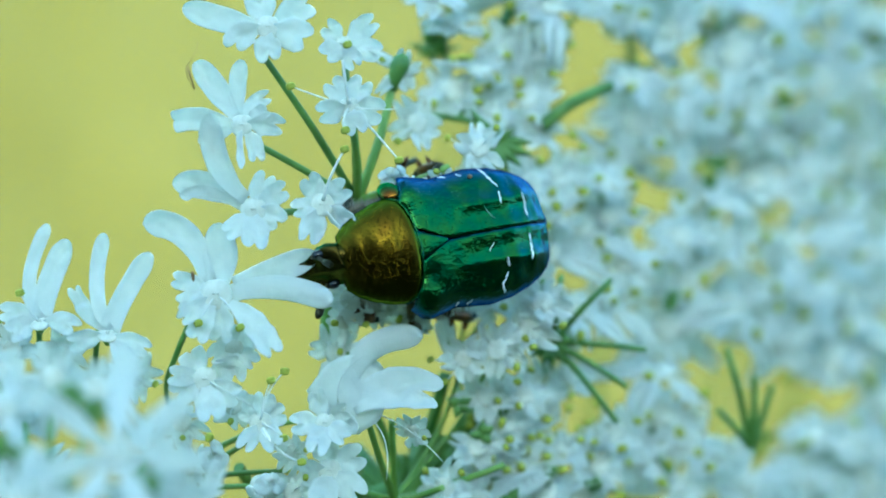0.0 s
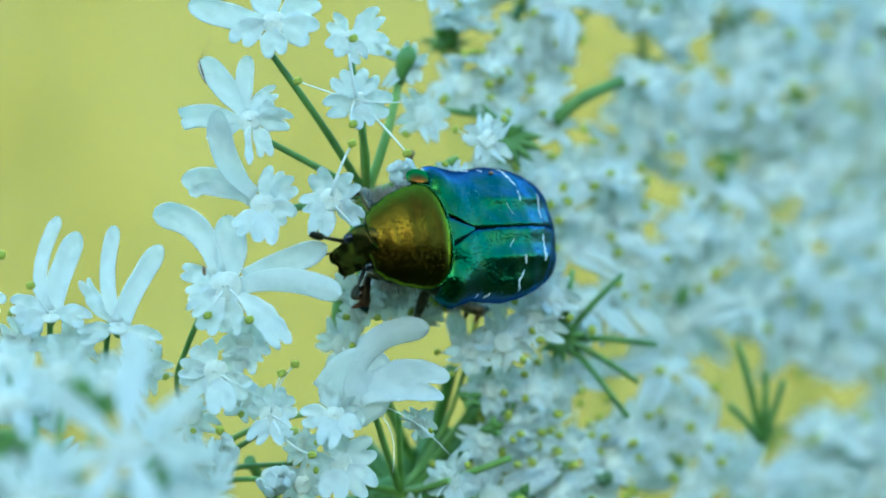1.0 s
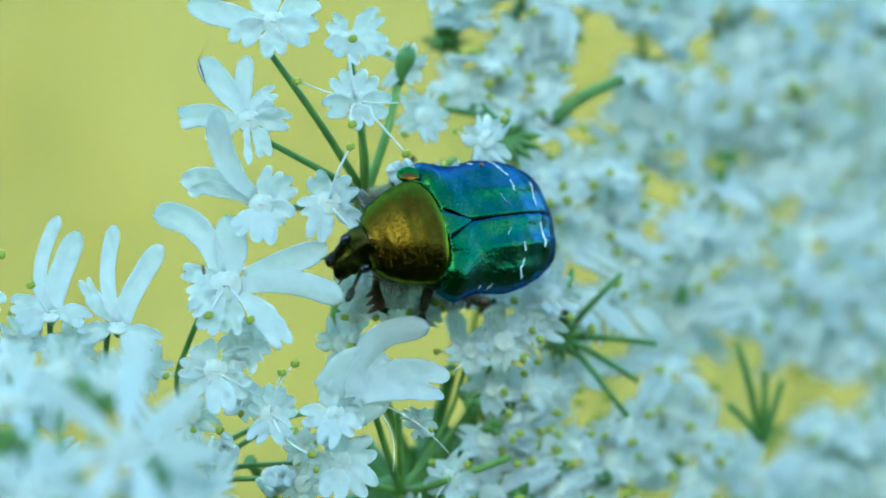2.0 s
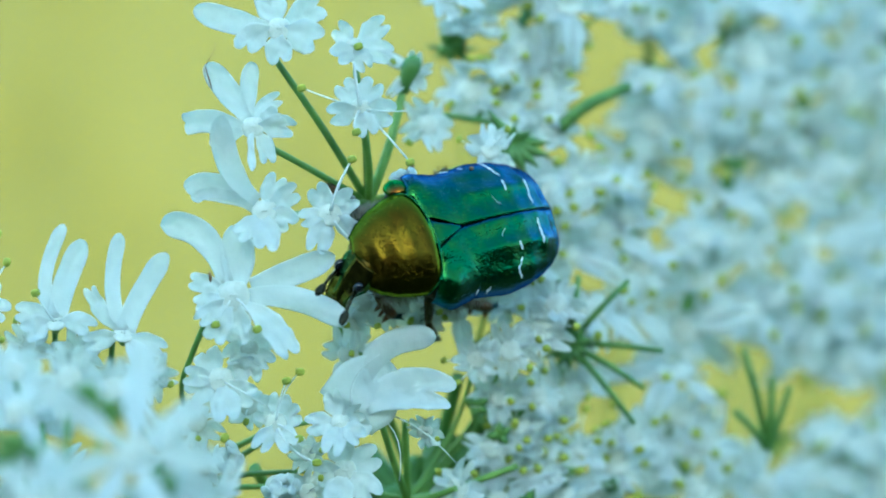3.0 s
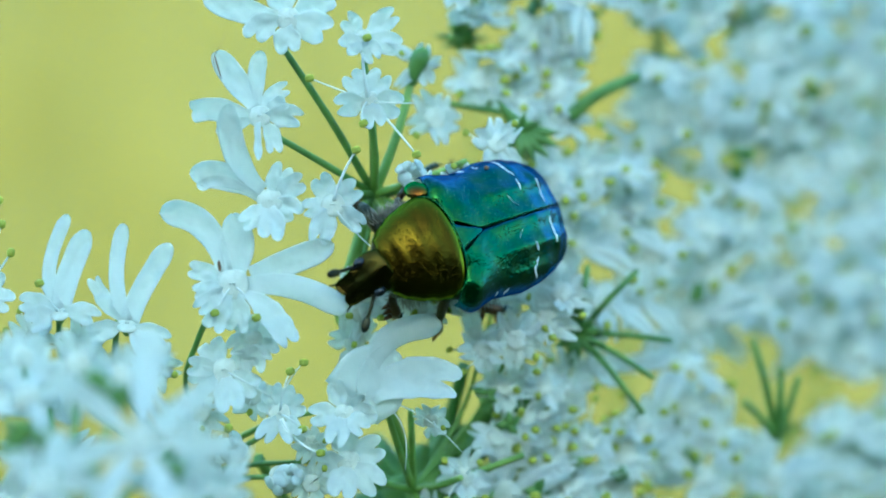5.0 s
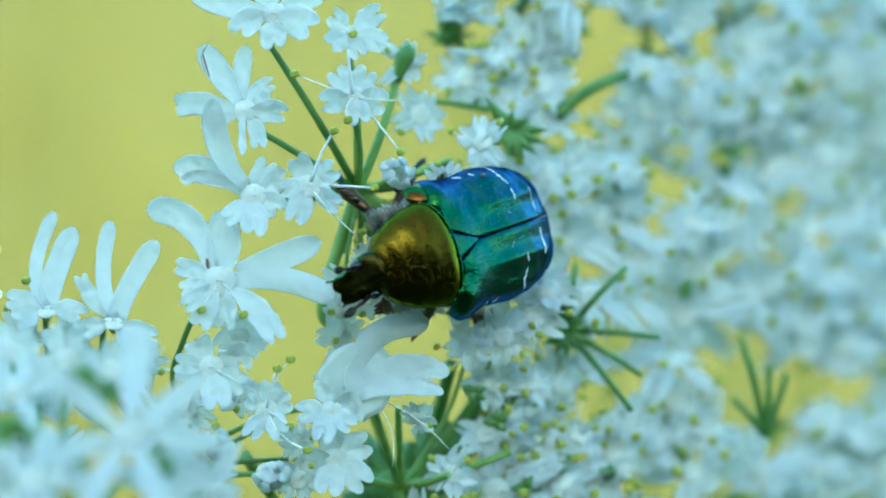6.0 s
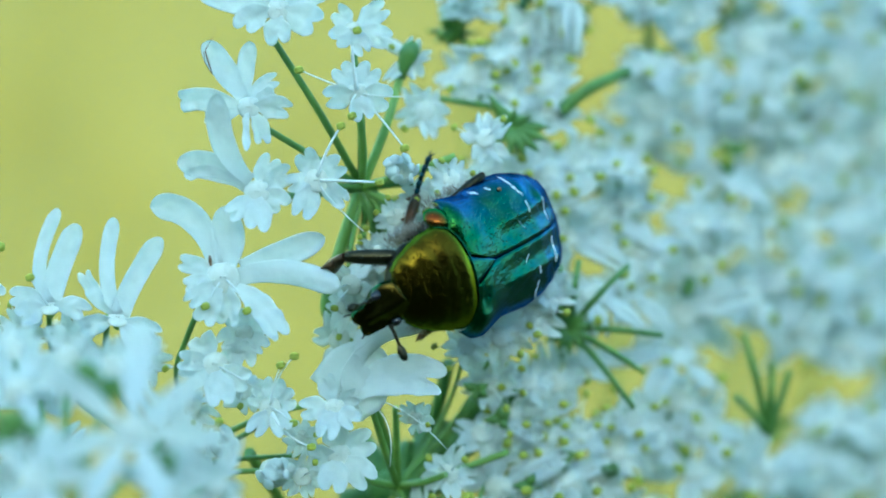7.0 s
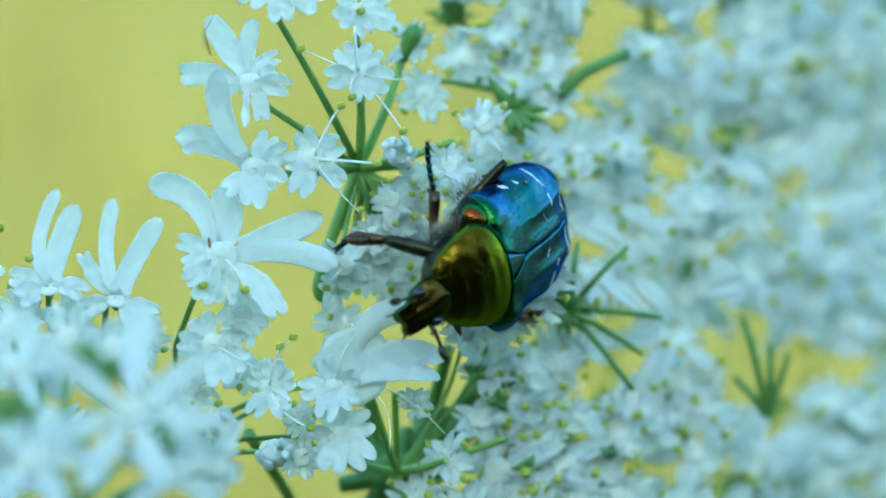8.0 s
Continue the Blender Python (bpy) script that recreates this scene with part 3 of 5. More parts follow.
def cluster_left():
    """The umbellet with the large rayed florets."""
    c = Cluster(430, 800, 9, "white hogweed flower cluster with large rayed outer petals", 12)
    c.stalk([(440, 800, 9), (560, 1000, 18), (800, 1500, 36), RAYS_MEET], 0.4, PALE_STALK, "ray", "thick green ray")
    c.stalk([(358, 535, 1.5), (330, 600, 3), (312, 670, 5), (350, 780, 9)], 0.2)
    c.stalk([(395, 770, 7), (470, 735, 5), (545, 718, 4)], 0.2, PALE_STALK)
    c.stalk([(400, 790, 7), (440, 765, 5), (480, 740, 4)], 0.2)
    c.stalk([(330, 850, 8), (400, 836, 6), (470, 834, 4)], 0.22, PALE_STALK)
    c.stalk([(350, 825, 8), (430, 812, 6), (540, 806, 5)], 0.2)
    c.stalk([(190, 560, 2), (200, 680, 6), (330, 830, 9)], 0.2)
    c.stalk([(85, 530, 2), (120, 690, 6), (330, 840, 9)], 0.2)
    h = c.hero(395, 492, -0.5, 1.6)
    large = h[3]
    c.petal(h, (-132, -126), (-40, -138), 50, 0.0, 0.6, cup=0.25, foot=0.6)
    c.petal(h, (-2, -126), (14, -60), 62, 0.0, 0.5, foot=0.62, cup=0.16)
    c.petal(h, (180, -72), (84, -34), 48, 0.0, 1.0, foot=0.8, cup=0.14, tilt=0.1, ruffle=0.2, start=0.25)
    bowed = c.petal(h, (207, 18), (112, -30), 44, 0.0, 0.5, foot=0.75, cup=-0.16, tilt=-0.1, ruffle=0.2)
    c.petal(h, (106, 106), (66, 34), 50, 0.12, 0.1)
    c.petal(h, (6, 84), (14, 40), 54, 0.2, 0)
    c.petal(h, (-36, 80), (-18, 44), 44, 0.1, -0.3)
    c.petal(h, (-78, -28), (-36, -20), 34, 0.12, 0.3)
    c.petal(h, (-70, 14), (-34, 4), 34, 0.1, 0.1)
    c.petal(h, (-62, 46), (-30, 20), 34, 0.2, 0)
    c.stamen(h, (44, 58), (30, 20), 1.2, turn=0.5)
    c.stamen(h, (-30, 50), (-20, 30), 1.0)
    h = c.hero(88, 545, 1.0, 1.0, (0, 0.7, 0.7))
    c.petal(h, (10, -176), (-46, -70), 25, 0.0, 0.4, foot=0.95, start=0.06)
    c.petal(h, (46, -148), (8, -70), 42, 0.0, 0.6, foot=0.9, start=0.06)
    c.petal(h, (70, 10), (36, -10), 44, 0.2, 0.2)
    c.petal(h, (-50, 20), (-26, 0), 50, 0.2, 0.2)
    c.petal(h, (-70, -20), (-30, -20), 40, 0.2, 0.2)
    c.stamen(h, (-32, -54), (-20, -30), 1.0)
    h = c.hero(208, 566, 0.6, 1.0, (0.1, 0.7, 0.7))
    c.petal(h, (-10, -180), (-38, -80), 28, 0.0, 0.5, foot=0.95, start=0.06)
    c.petal(h, (74, -146), (16, -60), 38, 0.0, 0.5, foot=1.0, start=0.06)
    c.petal(h, (-64, -84), (-40, -30), 36, 0.1, 0.2)
    c.petal(h, (78, 28), (40, 8), 40, 0.25, 0.2)
    c.petal(h, (50, 50), (20, 26), 36, 0.2, 0.2)
    c.petal(h, (-66, 16), (-30, 4), 36, 0.2, 0.2)
    h = c.hero(380, 645, 0.5, 1.3)
    c.petal(h, (-30, -52), (-16, -26), 50, 0.15, 0.5)
    c.petal(h, (62, -28), (30, -24), 44, 0.3, 0.6)
    c.petal(h, (62, 32), (30, 20), 48, 0.25, 0.3)
    c.petal(h, (16, 72), (10, 36), 52, 0.25, 0.3)
    c.petal(h, (-56, 30), (-28, 12), 52, 0.25, 0.3)
    c.petal(h, (-64, -8), (-30, -6), 40, 0.2, 0.2)
    c.stamen(h, (80, 44), (40, 20), 0.8, False, width=0.05)
    h = c.hero(432, 590, 1.5, 0.9)
    for tip, w in (((40, 30), 46), ((2, 60), 48), ((-40, 16), 44), ((-18, -36), 44), ((42, -22), 46)):
        c.petal(h, tip, (tip[0] * 0.5, tip[1] * 0.5 - 4), w, 0.32, 0.2)
    h = c.hero(478, 722, 0.5, 1.1)
    for tip, w in (((-36, -24), 40), ((10, -54), 44), ((46, -18), 40), ((30, 42), 40), ((-30, 46), 44)):
        c.petal(h, tip, (tip[0] * 0.5, tip[1] * 0.5 - 4), w, 0.32, 0.3)
    c.stamen(h, (74, 68), (26, 56), 1.0, width=0.1, turn=0.1)
    c.stamen(h, (42, 26), (24, 8), 1.0)
    c.stamen(h, (20, -76), (4, -40), 1.0)
    c.stamen(h, (44, -92), (10, -60), 1.0, turn=0.0)
    h = c.hero(592, 722, 0.8, 1.0)
    for tip, w in (((-18, -58), 44), ((-60, 4), 44), ((42, -24), 42), ((40, 30), 42), ((-16, 52), 46)):
        c.petal(h, tip, (tip[0] * 0.5, tip[1] * 0.5 - 4), w, 0.32, 0.3)
    h = c.hero(600, 806, 1.0, 1.15)
    for tip, w in (((62, -30), 54), ((58, 48), 56), ((-14, 62), 54), ((-54, 8), 52), ((-10, -54), 52)):
        c.petal(h, tip, (tip[0] * 0.5, tip[1] * 0.5 - 4), w, 0.32, 0.3)
    c.floret(395, 788, 1.5, (-0.2, 0.3, 1), 1.3, "bud", stamens=1)
    c.floret(484, 838, 1.0, (0.2, 0.3, 1), 1.45, "bud", stamens=0)
    c.floret(535, 845, 1.5, (0.2, 0.2, 1), 0.95, "open", stamens=1)
    c.floret(350, 800, 3, (-0.2, 0.2, 1), 0.9, "open", stamens=3)
    c.floret(535, 775, 3, (0.1, 0.2, 1), 0.8, "open", stamens=3)
    c.floret(40, 590, 3, (-0.2, 0.3, 1), 1.0, "open", stamens=2)
    c.floret(130, 600, 3, (-0.2, 0.3, 1), 1.0, "open", stamens=1)
    c.floret(255, 640, 5, (0.1, 0.3, 1), 1.0, "open", stamens=1)
    c.floret(340, 720, 4, (0.1, 0.3, 1), 1.0, "open", stamens=1)
    c.floret(430, 690, 4, (0.1, 0.3, 1), 1.0, "open", stamens=1)
    h = c.hero(-50, 510, 2, 1.0)
    for tip, w in (((-30, -50), 50), ((-56, 14), 50), ((30, -44), 46), ((56, 20), 54), ((4, 56), 48)):
        c.petal(h, tip, (tip[0] * 0.5, tip[1] * 0.5 - 4), w, 0.3, 0.2)
    c.stamen(h, (33, -165), (0, -90), 0.6, turn=1.2, width=0.07)
    c.stamen(h, (38, -123), (20, -70), 0.6, turn=1.3, width=0.07)
    c.stamen(h, (54, -73), (34, -40), 0.6, turn=1.4, width=0.07)
    return c, large, bowed


def cluster_under():
    """The broad floret under the beetle's head."""
    c = Cluster(700, 860, 10, "white hogweed flower cluster with one broad floret bent by the beetle", 13)
    c.stalk([(700, 860, 10), (800, 1300, 30), RAYS_MEET], 0.42, PALE_STALK, "ray", "thick green ray")
    for tip in ((660, 730, 4), (700, 720, 6), (790, 840, 6), (900, 800, 8), (600, 830, 6), (730, 940, 8)):
        c.stalk([(705, 862, 10), ((705 + tip[0]) / 2, (862 + tip[1]) / 2 + 4, (10 + tip[2]) / 2 - 0.6), tip], 0.28, PALE_STALK)
    for k in range(9):
        a = math.tau * k / 9
        c.stalk([(705, 862, 15), (705 + 40 * math.cos(a), 862 + 30 * math.sin(a), 15), (705 + 105 * math.cos(a), 858 + 72 * math.sin(a), 16)], 0.8, STALK, "bract")
    for tip in ((858, 688, 15), (905, 650, 18), (795, 640, 13), (820, 770, 14), (930, 800, 18), (790, 745, 16), (745, 742, 17), (835, 830, 17), (870, 760, 18), (600, 800, 17), (640, 770, 18)):
        c.stalk([(708, 860, 15), ((708 + tip[0]) / 2 + 10, (862 + tip[1]) / 2 + 8, 15.5), tip], 0.55, STALK, "bract")
    part("hub", blob(bmesh.new(), c.at(705, 866, 14) / MM, 2.4, 1.6, 1.0, None, 14, 9), STALK, c.ob, "green hub")
    h = c.hero(606, 698, 2.0, 0.9, (-0.5, 0.4, 0.7))
    c.petal(h, (82, -56), (34, -44), 142, 0.0, -2.2, foot=0.85, start=-0.2, lean=-0.6, ruffle=0.3, cup=0.05)
    c.petal(h, (149, -126), (26, -132), 46, 0.0, 0.8, foot=0.6, start=0.2, cup=-0.16, lean=0.1, mid=0.6, ruffle=0.15)
    c.petal(h, (180, -24), (96, -50), 80, 0.30, 1.4, tilt=-0.45, foot=0.6, start=0.15, cup=0.14, lean=0.1, mid=0.8, ruffle=0.4)
    c.petal(h, (-36, -26), (-16, -10), 44, 0.2, 0.2)
    c.petal(h, (-24, 34), (-10, 16), 40, 0.2, 0.1)
    c.petal(h, (22, 50), (12, 24), 40, 0.25, 0.2)
    c.stamen(h, (184, 96), (106, 6), 0.3, False, width=0.038)
    c.stamen(h, (84, 128), (100, 18), 0.3, False, width=0.035)
    c.stamen(h, (50, -96), (-8, -62), 1.5, False, width=0.05)
    for u, v, z, q in ((886, 596, 7.4, 1.15), (942, 562, 8.6, 1.2), (826, 612, 7.0, 1.0), (966, 512, 9.0, 1.15), (868, 678, 10.0, 1.15), (900, 728, 11.0, 1.15), (852, 768, 10.0, 1.05), (936, 676, 11.0, 1.1)):
        c.floret(u, v, z, (0.1, 0.35, 1), q, "open", stamens=2)
        c.stalk([(705, 862, 10), ((705 + u) / 2 + 20, (862 + v) / 2, z + 5), (u, v, z + 0.6)], 0.17, PALE_STALK)
    c.floret(735, 740, 3.5, (0.1, -0.5, 1), 0.8, "open", stamens=1)
    c.floret(793, 838, 7, (0.1, 0.2, 1), 1.1, "open", stamens=4)
    c.floret(600, 600, 6, (-0.2, 0.1, 1), 1.1, "outer", stamens=1)
    return c


GAPS = ((892, 11, 14), (1066, 65, 22), (924, 111, 12), (1072, 179, 38), (1054, 248, 14), (1164, 257, 18), (1164, 314, 16), (1016, 141, 10), (1258, 68, 16), (1324, 21, 16), (1415, 147, 12), (1447, 351, 20),
        (1378, 417, 12), (1098, 411, 8), (1063, 430, 10), (1079, 453, 24), (1004, 476, 10), (1156, 510, 12), (1325, 466, 8), (950, 585, 18), (845, 605, 22), (916, 632, 16), (1119, 595, 42), (1119, 659, 34))
GAPS += ((1058, 699, 22), (1315, 581, 16), (1301, 632, 32), (1355, 632, 26), (1274, 585, 10), (1244, 662, 10), (1328, 720, 26), (1396, 699, 22), (1436, 679, 14), (1474, 659, 14), (828, 713, 26), (798, 750, 22),
         (845, 818, 14), (1166, 848, 22), (1308, 868, 16), (1521, 868, 18), (770, 60, 30), (800, 215, 42), (760, 660, 24), (765, 850, 20), (748, 792, 26), (705, 872, 22))


def depth(u, v):
    """mm behind the beetle: the bloom falls away to the far side."""
    x = (u - 750) / 818
    return max(5.0, 10.5 + 13 * x + 24 * x * abs(x) + 3.5 * (441 - v) / 441)


def far_clusters():
    """The umbellets of the far side, domes of florets side by side."""
    hubs = [(1008, 582), (925, 240), (1362, 752), (865, 175), (1250, 440), (1420, 210), (1150, 110), (1490, 560), (1160, 740), (990, 60), (900, 760), (1530, 820), (1560, 380),
            (1290, 40), (1560, 60), (1020, 880), (1300, 900), (840, 600), (1100, 380), (800, 60), (1640, 640), (1640, 220)]
    made = [Cluster(u, v, depth(u, v) + 7 if i > 1 else 15.5, "white hogweed flower cluster of many small notched florets", 40 + i) for i, (u, v) in enumerate(hubs)]
    rnd = random.Random(21)
    for i, (u, v) in enumerate(hubs):
        c = made[i]
        z = depth(u, v) + 7 if i > 1 else 15.5
        c.stalk([(u, v, z), (u * 0.98 + 20, v + 10, z + 40), (u * 0.85 + 150, v + 200, z + 62), RAYS_MEET], 0.24, PALE_STALK, "ray", "thick green ray")
        for k in range(0 if i in (0, 1, 3, 17) else 8):
            a, g = math.tau * k / 8 + rnd.uniform(-0.35, 0.35), rnd.uniform(0.5, 1.1)
            c.leaflet((u, v, z - 0.5), (u + 62 * g * math.cos(a), v + 56 * g * math.sin(a), z - 2), rnd.uniform(0.25, 0.4))
        for k in range(5 if i > 1 else 0):
            a, g = rnd.uniform(0, math.tau), rnd.uniform(4, 26)
            b = blob(bmesh.new(), c.at(u + g * math.cos(a), v + g * math.sin(a), z - rnd.uniform(1, 3)) / MM, rnd.uniform(0.3, 0.5), rnd.uniform(0.35, 0.6), 0.4, None, 9, 6)
            part("bud", b, PALE_STALK, c.ob, "small green bud")
    hub = blob(bmesh.new(), made[0].at(1006, 584, 14.5) / MM, 1.25, 1.0, 0.8, None, 16, 11, 0.25)
    part("hub", hub, STALK, made[0].ob, "green hub")
    for x, y in ((-50, -8), (-44, 22), (-36, -34), (-20, 40), (-12, -50), (12, -46), (34, -36), (46, -12), (42, 18), (26, 36), (2, 46), (-28, -46)):
        made[0].leaflet((1006, 584, 14), (1006 + x, 584 + y, 13.2), 0.42)
    part("hub", blob(bmesh.new(), made[1].at(905, 226, 13.2) / MM, 1.0, 0.8, 0.6, None, 16, 11, 0.25), STALK, made[1].ob, "green hub")
    for x, y, w in ((72, 2, 0.5), (70, 26, 0.55), (52, 46, 0.55), (28, 54, 0.55), (2, 48, 0.5), (38, -18, 0.45), (-24, 34, 0.5), (-26, -44, 0.6), (-40, -58, 0.5), (10, -34, 0.4)):
        made[1].leaflet((903, 224, 13.0), (903 + x, 224 + y, 11.8), w)
    for u, v in ((884, 742), (906, 706), (1124, 728), (1202, 800), (1086, 838), (842, 690), (1000, 812), (934, 858), (1224, 508), (1296, 262), (1292, 296), (1420, 156)):
        i = min(range(len(hubs)), key=lambda k: (hubs[k][0] - u) ** 2 + (hubs[k][1] - v) ** 2)
        w = depth(u, v) - 1.0
        for k in range(4):
            a = rnd.uniform(0, math.tau)
            made[i].leaflet((u, v, w + 0.6), (u + 26 * math.cos(a), v + 24 * math.sin(a), w), 0.42)
        made[i].stalk([(hubs[i][0], hubs[i][1], depth(*hubs[i]) + 7), ((u + hubs[i][0]) / 2, (v + hubs[i][1]) / 2, w + 4), (u, v, w + 0.6)], 0.17, STALK)
    for tip in ((1172, 594, 14), (1140, 660, 13), (1122, 722, 13), (1024, 462, 12), (990, 470, 12), (962, 500, 12), (1112, 470, 13)):
        made[0].stalk([(1008, 582, 15.0), ((1008 + tip[0]) / 2, (582 + tip[1]) / 2 - 4, tip[2] - 1), tip], 0.24, STALK)
    for tip in ((1316, 590, 20), (1366, 640, 20), (1398, 655, 21), (1300, 700, 20)):
        made[2].stalk([(1358, 765, 21), ((1358 + tip[0]) / 2 + 3, (765 + tip[1]) / 2, tip[2]), tip], 0.3, STALK)
    made[1].stalk([(990, 200, 17), (1040, 158, 17), (1112, 126, 19)], 0.5, STALK)
    made[1].stalk([(870, 190, 15), (800, 178, 13), (745, 170, 11)], 0.22, STALK)
    made[9].stalk([(940, -20, 24), (915, 30, 22), (890, 75, 20)], 0.5, STALK)
    for layer, step in enumerate((54, 84)):
        taken = []
        for k in range(5200):
            u, v = rnd.uniform(700, 1660), rnd.uniform(-80, 960)
            if u < (1100 if layer else 740) or u < 790 and v < 700:
                continue
            room = step * (1.25 if u > 1150 else 1.0)
            if any((u - a) ** 2 + (v - b) ** 2 < room ** 2 for a, b in taken):
                continue
            if any((u - a) ** 2 + (v - b) ** 2 < (g + (40 if v > 540 else 32) + 6 * layer) ** 2 for a, b, g in GAPS):
                continue
            if any((u - a) ** 2 + (v - b) ** 2 < 62 ** 2 for a, b in hubs[:3]):
                continue
            taken.append((u, v))
            i = min(range(len(hubs)), key=lambda k: (hubs[k][0] - u) ** 2 + (hubs[k][1] - v) ** 2)
            z = depth(u, v) + rnd.uniform(-1.5, 2.0) + layer * 8
            hu, hv = hubs[i]
            n = tuple(x + rnd.uniform(-0.3, 0.3) for x in ((u - hu) / 260, (hv - v) / 260 + 0.7, 1))
            c = made[i]
            grown = rnd.uniform(1.15, 1.4) * (1.12 if u > 1150 else 1.0)
            c.far_floret(u, v, z, n, grown * (D + z * MM) / D, layer > 0, rnd.random() < (0.7 if u > 1150 else 0.25))
            hz = depth(hu, hv) + 7 + layer * 3
            c.stalk([(hu, hv, hz), ((u + hu) / 2, (v + hv) / 2, (z + hz) / 2 - 0.8), (u, v, z + 0.6)], 0.17, PALE_STALK if rnd.random() < 0.6 else STALK)


def front_cluster():
    """Florets close to the lens, at the lower corner."""
    c = Cluster(110, 960, -28, "white hogweed flower cluster close to the lens", 14)
    c.stalk([(110, 960, -28), (300, 1500, 10), RAYS_MEET], 0.4, PALE_STALK, "ray", "thick green ray")
    stars = ((232, 768, -24, ((6, -190, 76), (130, -100, 58), (-166, -118, 62), (170, 10, 56), (-150, 40, 60), (70, 120, 60), (-70, 120, 60))),
             (60, 850, -26, ((30, -100, 60), (-70, -60, 60), (100, -10, 60), (-60, 70, 60), (60, 80, 60))),
             (300, 880, -22, ((-90, -50, 54), (20, -90, 56), (100, -50, 52), (90, 40, 52), (-70, 60, 52))),
             (30, 690, -16, ((-50, -60, 44), (30, -80, 44), (80, -20, 44), (-60, 30, 44), (40, 60, 44))))
    for u, v, z, petals in stars:
        z *= 1.25
        h = c.hero(u, v, z, 1.3)
        for x, y, w in petals:
            c.petal(h, (x, y), (x * 0.5, y * 0.5 - 10), w * 0.72, 0.0, 0.6, foot=0.42, lean=0.85)
        c.stalk([(110, 960, -28), ((u + 110) / 2, (v + 960) / 2, (z - 28) / 2), (u, v, z + 0.8)], 0.2, STALK)
    spots = ((120, 630, -10), (20, 620, -10), (200, 650, -10), (-30, 680, -12), (380, 860, -12), (300, 770, -10), (70, 700, -6), (40, 800, -8), (330, 850, -6), (0, 880, -9), (90, 800, -5))
    for u, v in ((22, 748), (192, 690), (152, 664), (132, 832), (286, 820), (70, 770), (8, 780)):
        for k in range(5):
            a = math.tau * k / 5 + u
            c.stalk([(u, v, -26), (u + 11 * math.cos(a), v + 10 * math.sin(a), -27.5), (u + 20 * math.cos(a), v + 17 * math.sin(a), -27)], 0.42, STALK, "bract")
    for i, (u, v, z) in enumerate(spots):
        z *= 1.35
        c.floret(u, v, z, (0.1, 0.3, 1), 1.15, "outer", stamens=0, spin=0.6 + i)
        c.stalk([(110, 960, -28), ((u + 110) / 2, (v + 960) / 2, (z - 28) / 2), (u, v, z + 0.8)], 0.2, STALK)
    return c


NEAR, SPRUNG, CAUGHT = cluster_near_hub()
LEFT, LARGE, BOWED = cluster_left()
UNDER = cluster_under()
FRONT = front_cluster()
far_clusters()


def main_stem():
    base = plan(*RAYS_MEET)
    m = Matrix.Translation((base.x, base.y, 0))
    stem = thing("hogweed", m, "tall green hogweed plant carrying the umbel", "plant")
    h = base.z / MM
    bm = tube(bmesh.new(), [(14 * math.sin(k * 0.5), 8 * math.cos(k * 0.7) - 8 * math.cos(5.6), h * k / 8 - (3 if k == 0 else 0)) if k < 8 else (0, 0, h) for k in range(9)], [7 - 0.45 * k for k in range(9)], 14)
    part("stalk", bm, STALK, stem)


main_stem()


# ---- the beetle; its axes: x to the head, y to its own left side, z up, from the tip of the scutellum ----
def elytra_half(x):
    return table(x, [(3.4, 3.9), (3.0, 4.6), (2.5, 5.05), (1.8, 5.2), (0.8, 5.0), (-0.5, 4.72), (-1.8, 4.85), (-3.4, 5.0), (-5, 4.8), (-6.4, 4.4), (-7.4, 3.9), (-8.0, 3.4), (-8.35, 2.9), (-8.52, 2.4), (-8.56, 1.5), (-8.7, 0.5)])


def elytra_top(x):
    return table(x, [(3.4, -0.05), (2.6, 0.16), (1.2, 0.12), (0, 0.0), (-3, -0.02), (-5, -0.2), (-6.5, -0.6), (-7.6, -1.05), (-8.3, -1.45), (-8.7, -1.75)])


def elytra_z(x, y):
    """Height of the wing cases over the plan of the body."""
    w, t = elytra_half(x), elytra_top(x)
    c = min(0.999, abs(y) / w)
    p = 2.7
    low = table(x, [(3, -2.3), (0.5, -2.9), (-3, -3.3), (-6.5, -3.2), (-8.7, -2.6)])
    z = t - (t - low) * (1 - (1 - c ** p) ** (1 / p))
    back = smooth01((0.3 - x) / 3.0) * smooth01((x + 8.0) / 1.2)
    z += 0.11 * back * math.exp(-((abs(y) - 2.15) / 0.30) ** 2)
    z -= 0.13 * back * math.exp(-((abs(y) - 1.2) / 0.5) ** 2)
    z += 0.10 * back * math.exp(-(abs(y) / 0.24) ** 2)
    z -= 0.14 * back * math.exp(-((abs(y) - 3.2) / 0.6) ** 2)
    z += 0.22 * math.exp(-((x + 6.7) / 0.6) ** 2 - ((abs(y) - 2.7) / 0.6) ** 2)
    z -= 0.16 * math.exp(-((x + 8.1) / 0.5) ** 2 - ((abs(y) - 1.4) / 0.6) ** 2)
    z += 0.14 * math.exp(-((x - 2.0) / 0.7) ** 2 - ((abs(y) - 3.9) / 0.7) ** 2)
    z -= 0.16 * math.exp(-((x - 2.2) / 0.7) ** 2 - ((abs(y) - 2.3) / 0.8) ** 2)
    return z


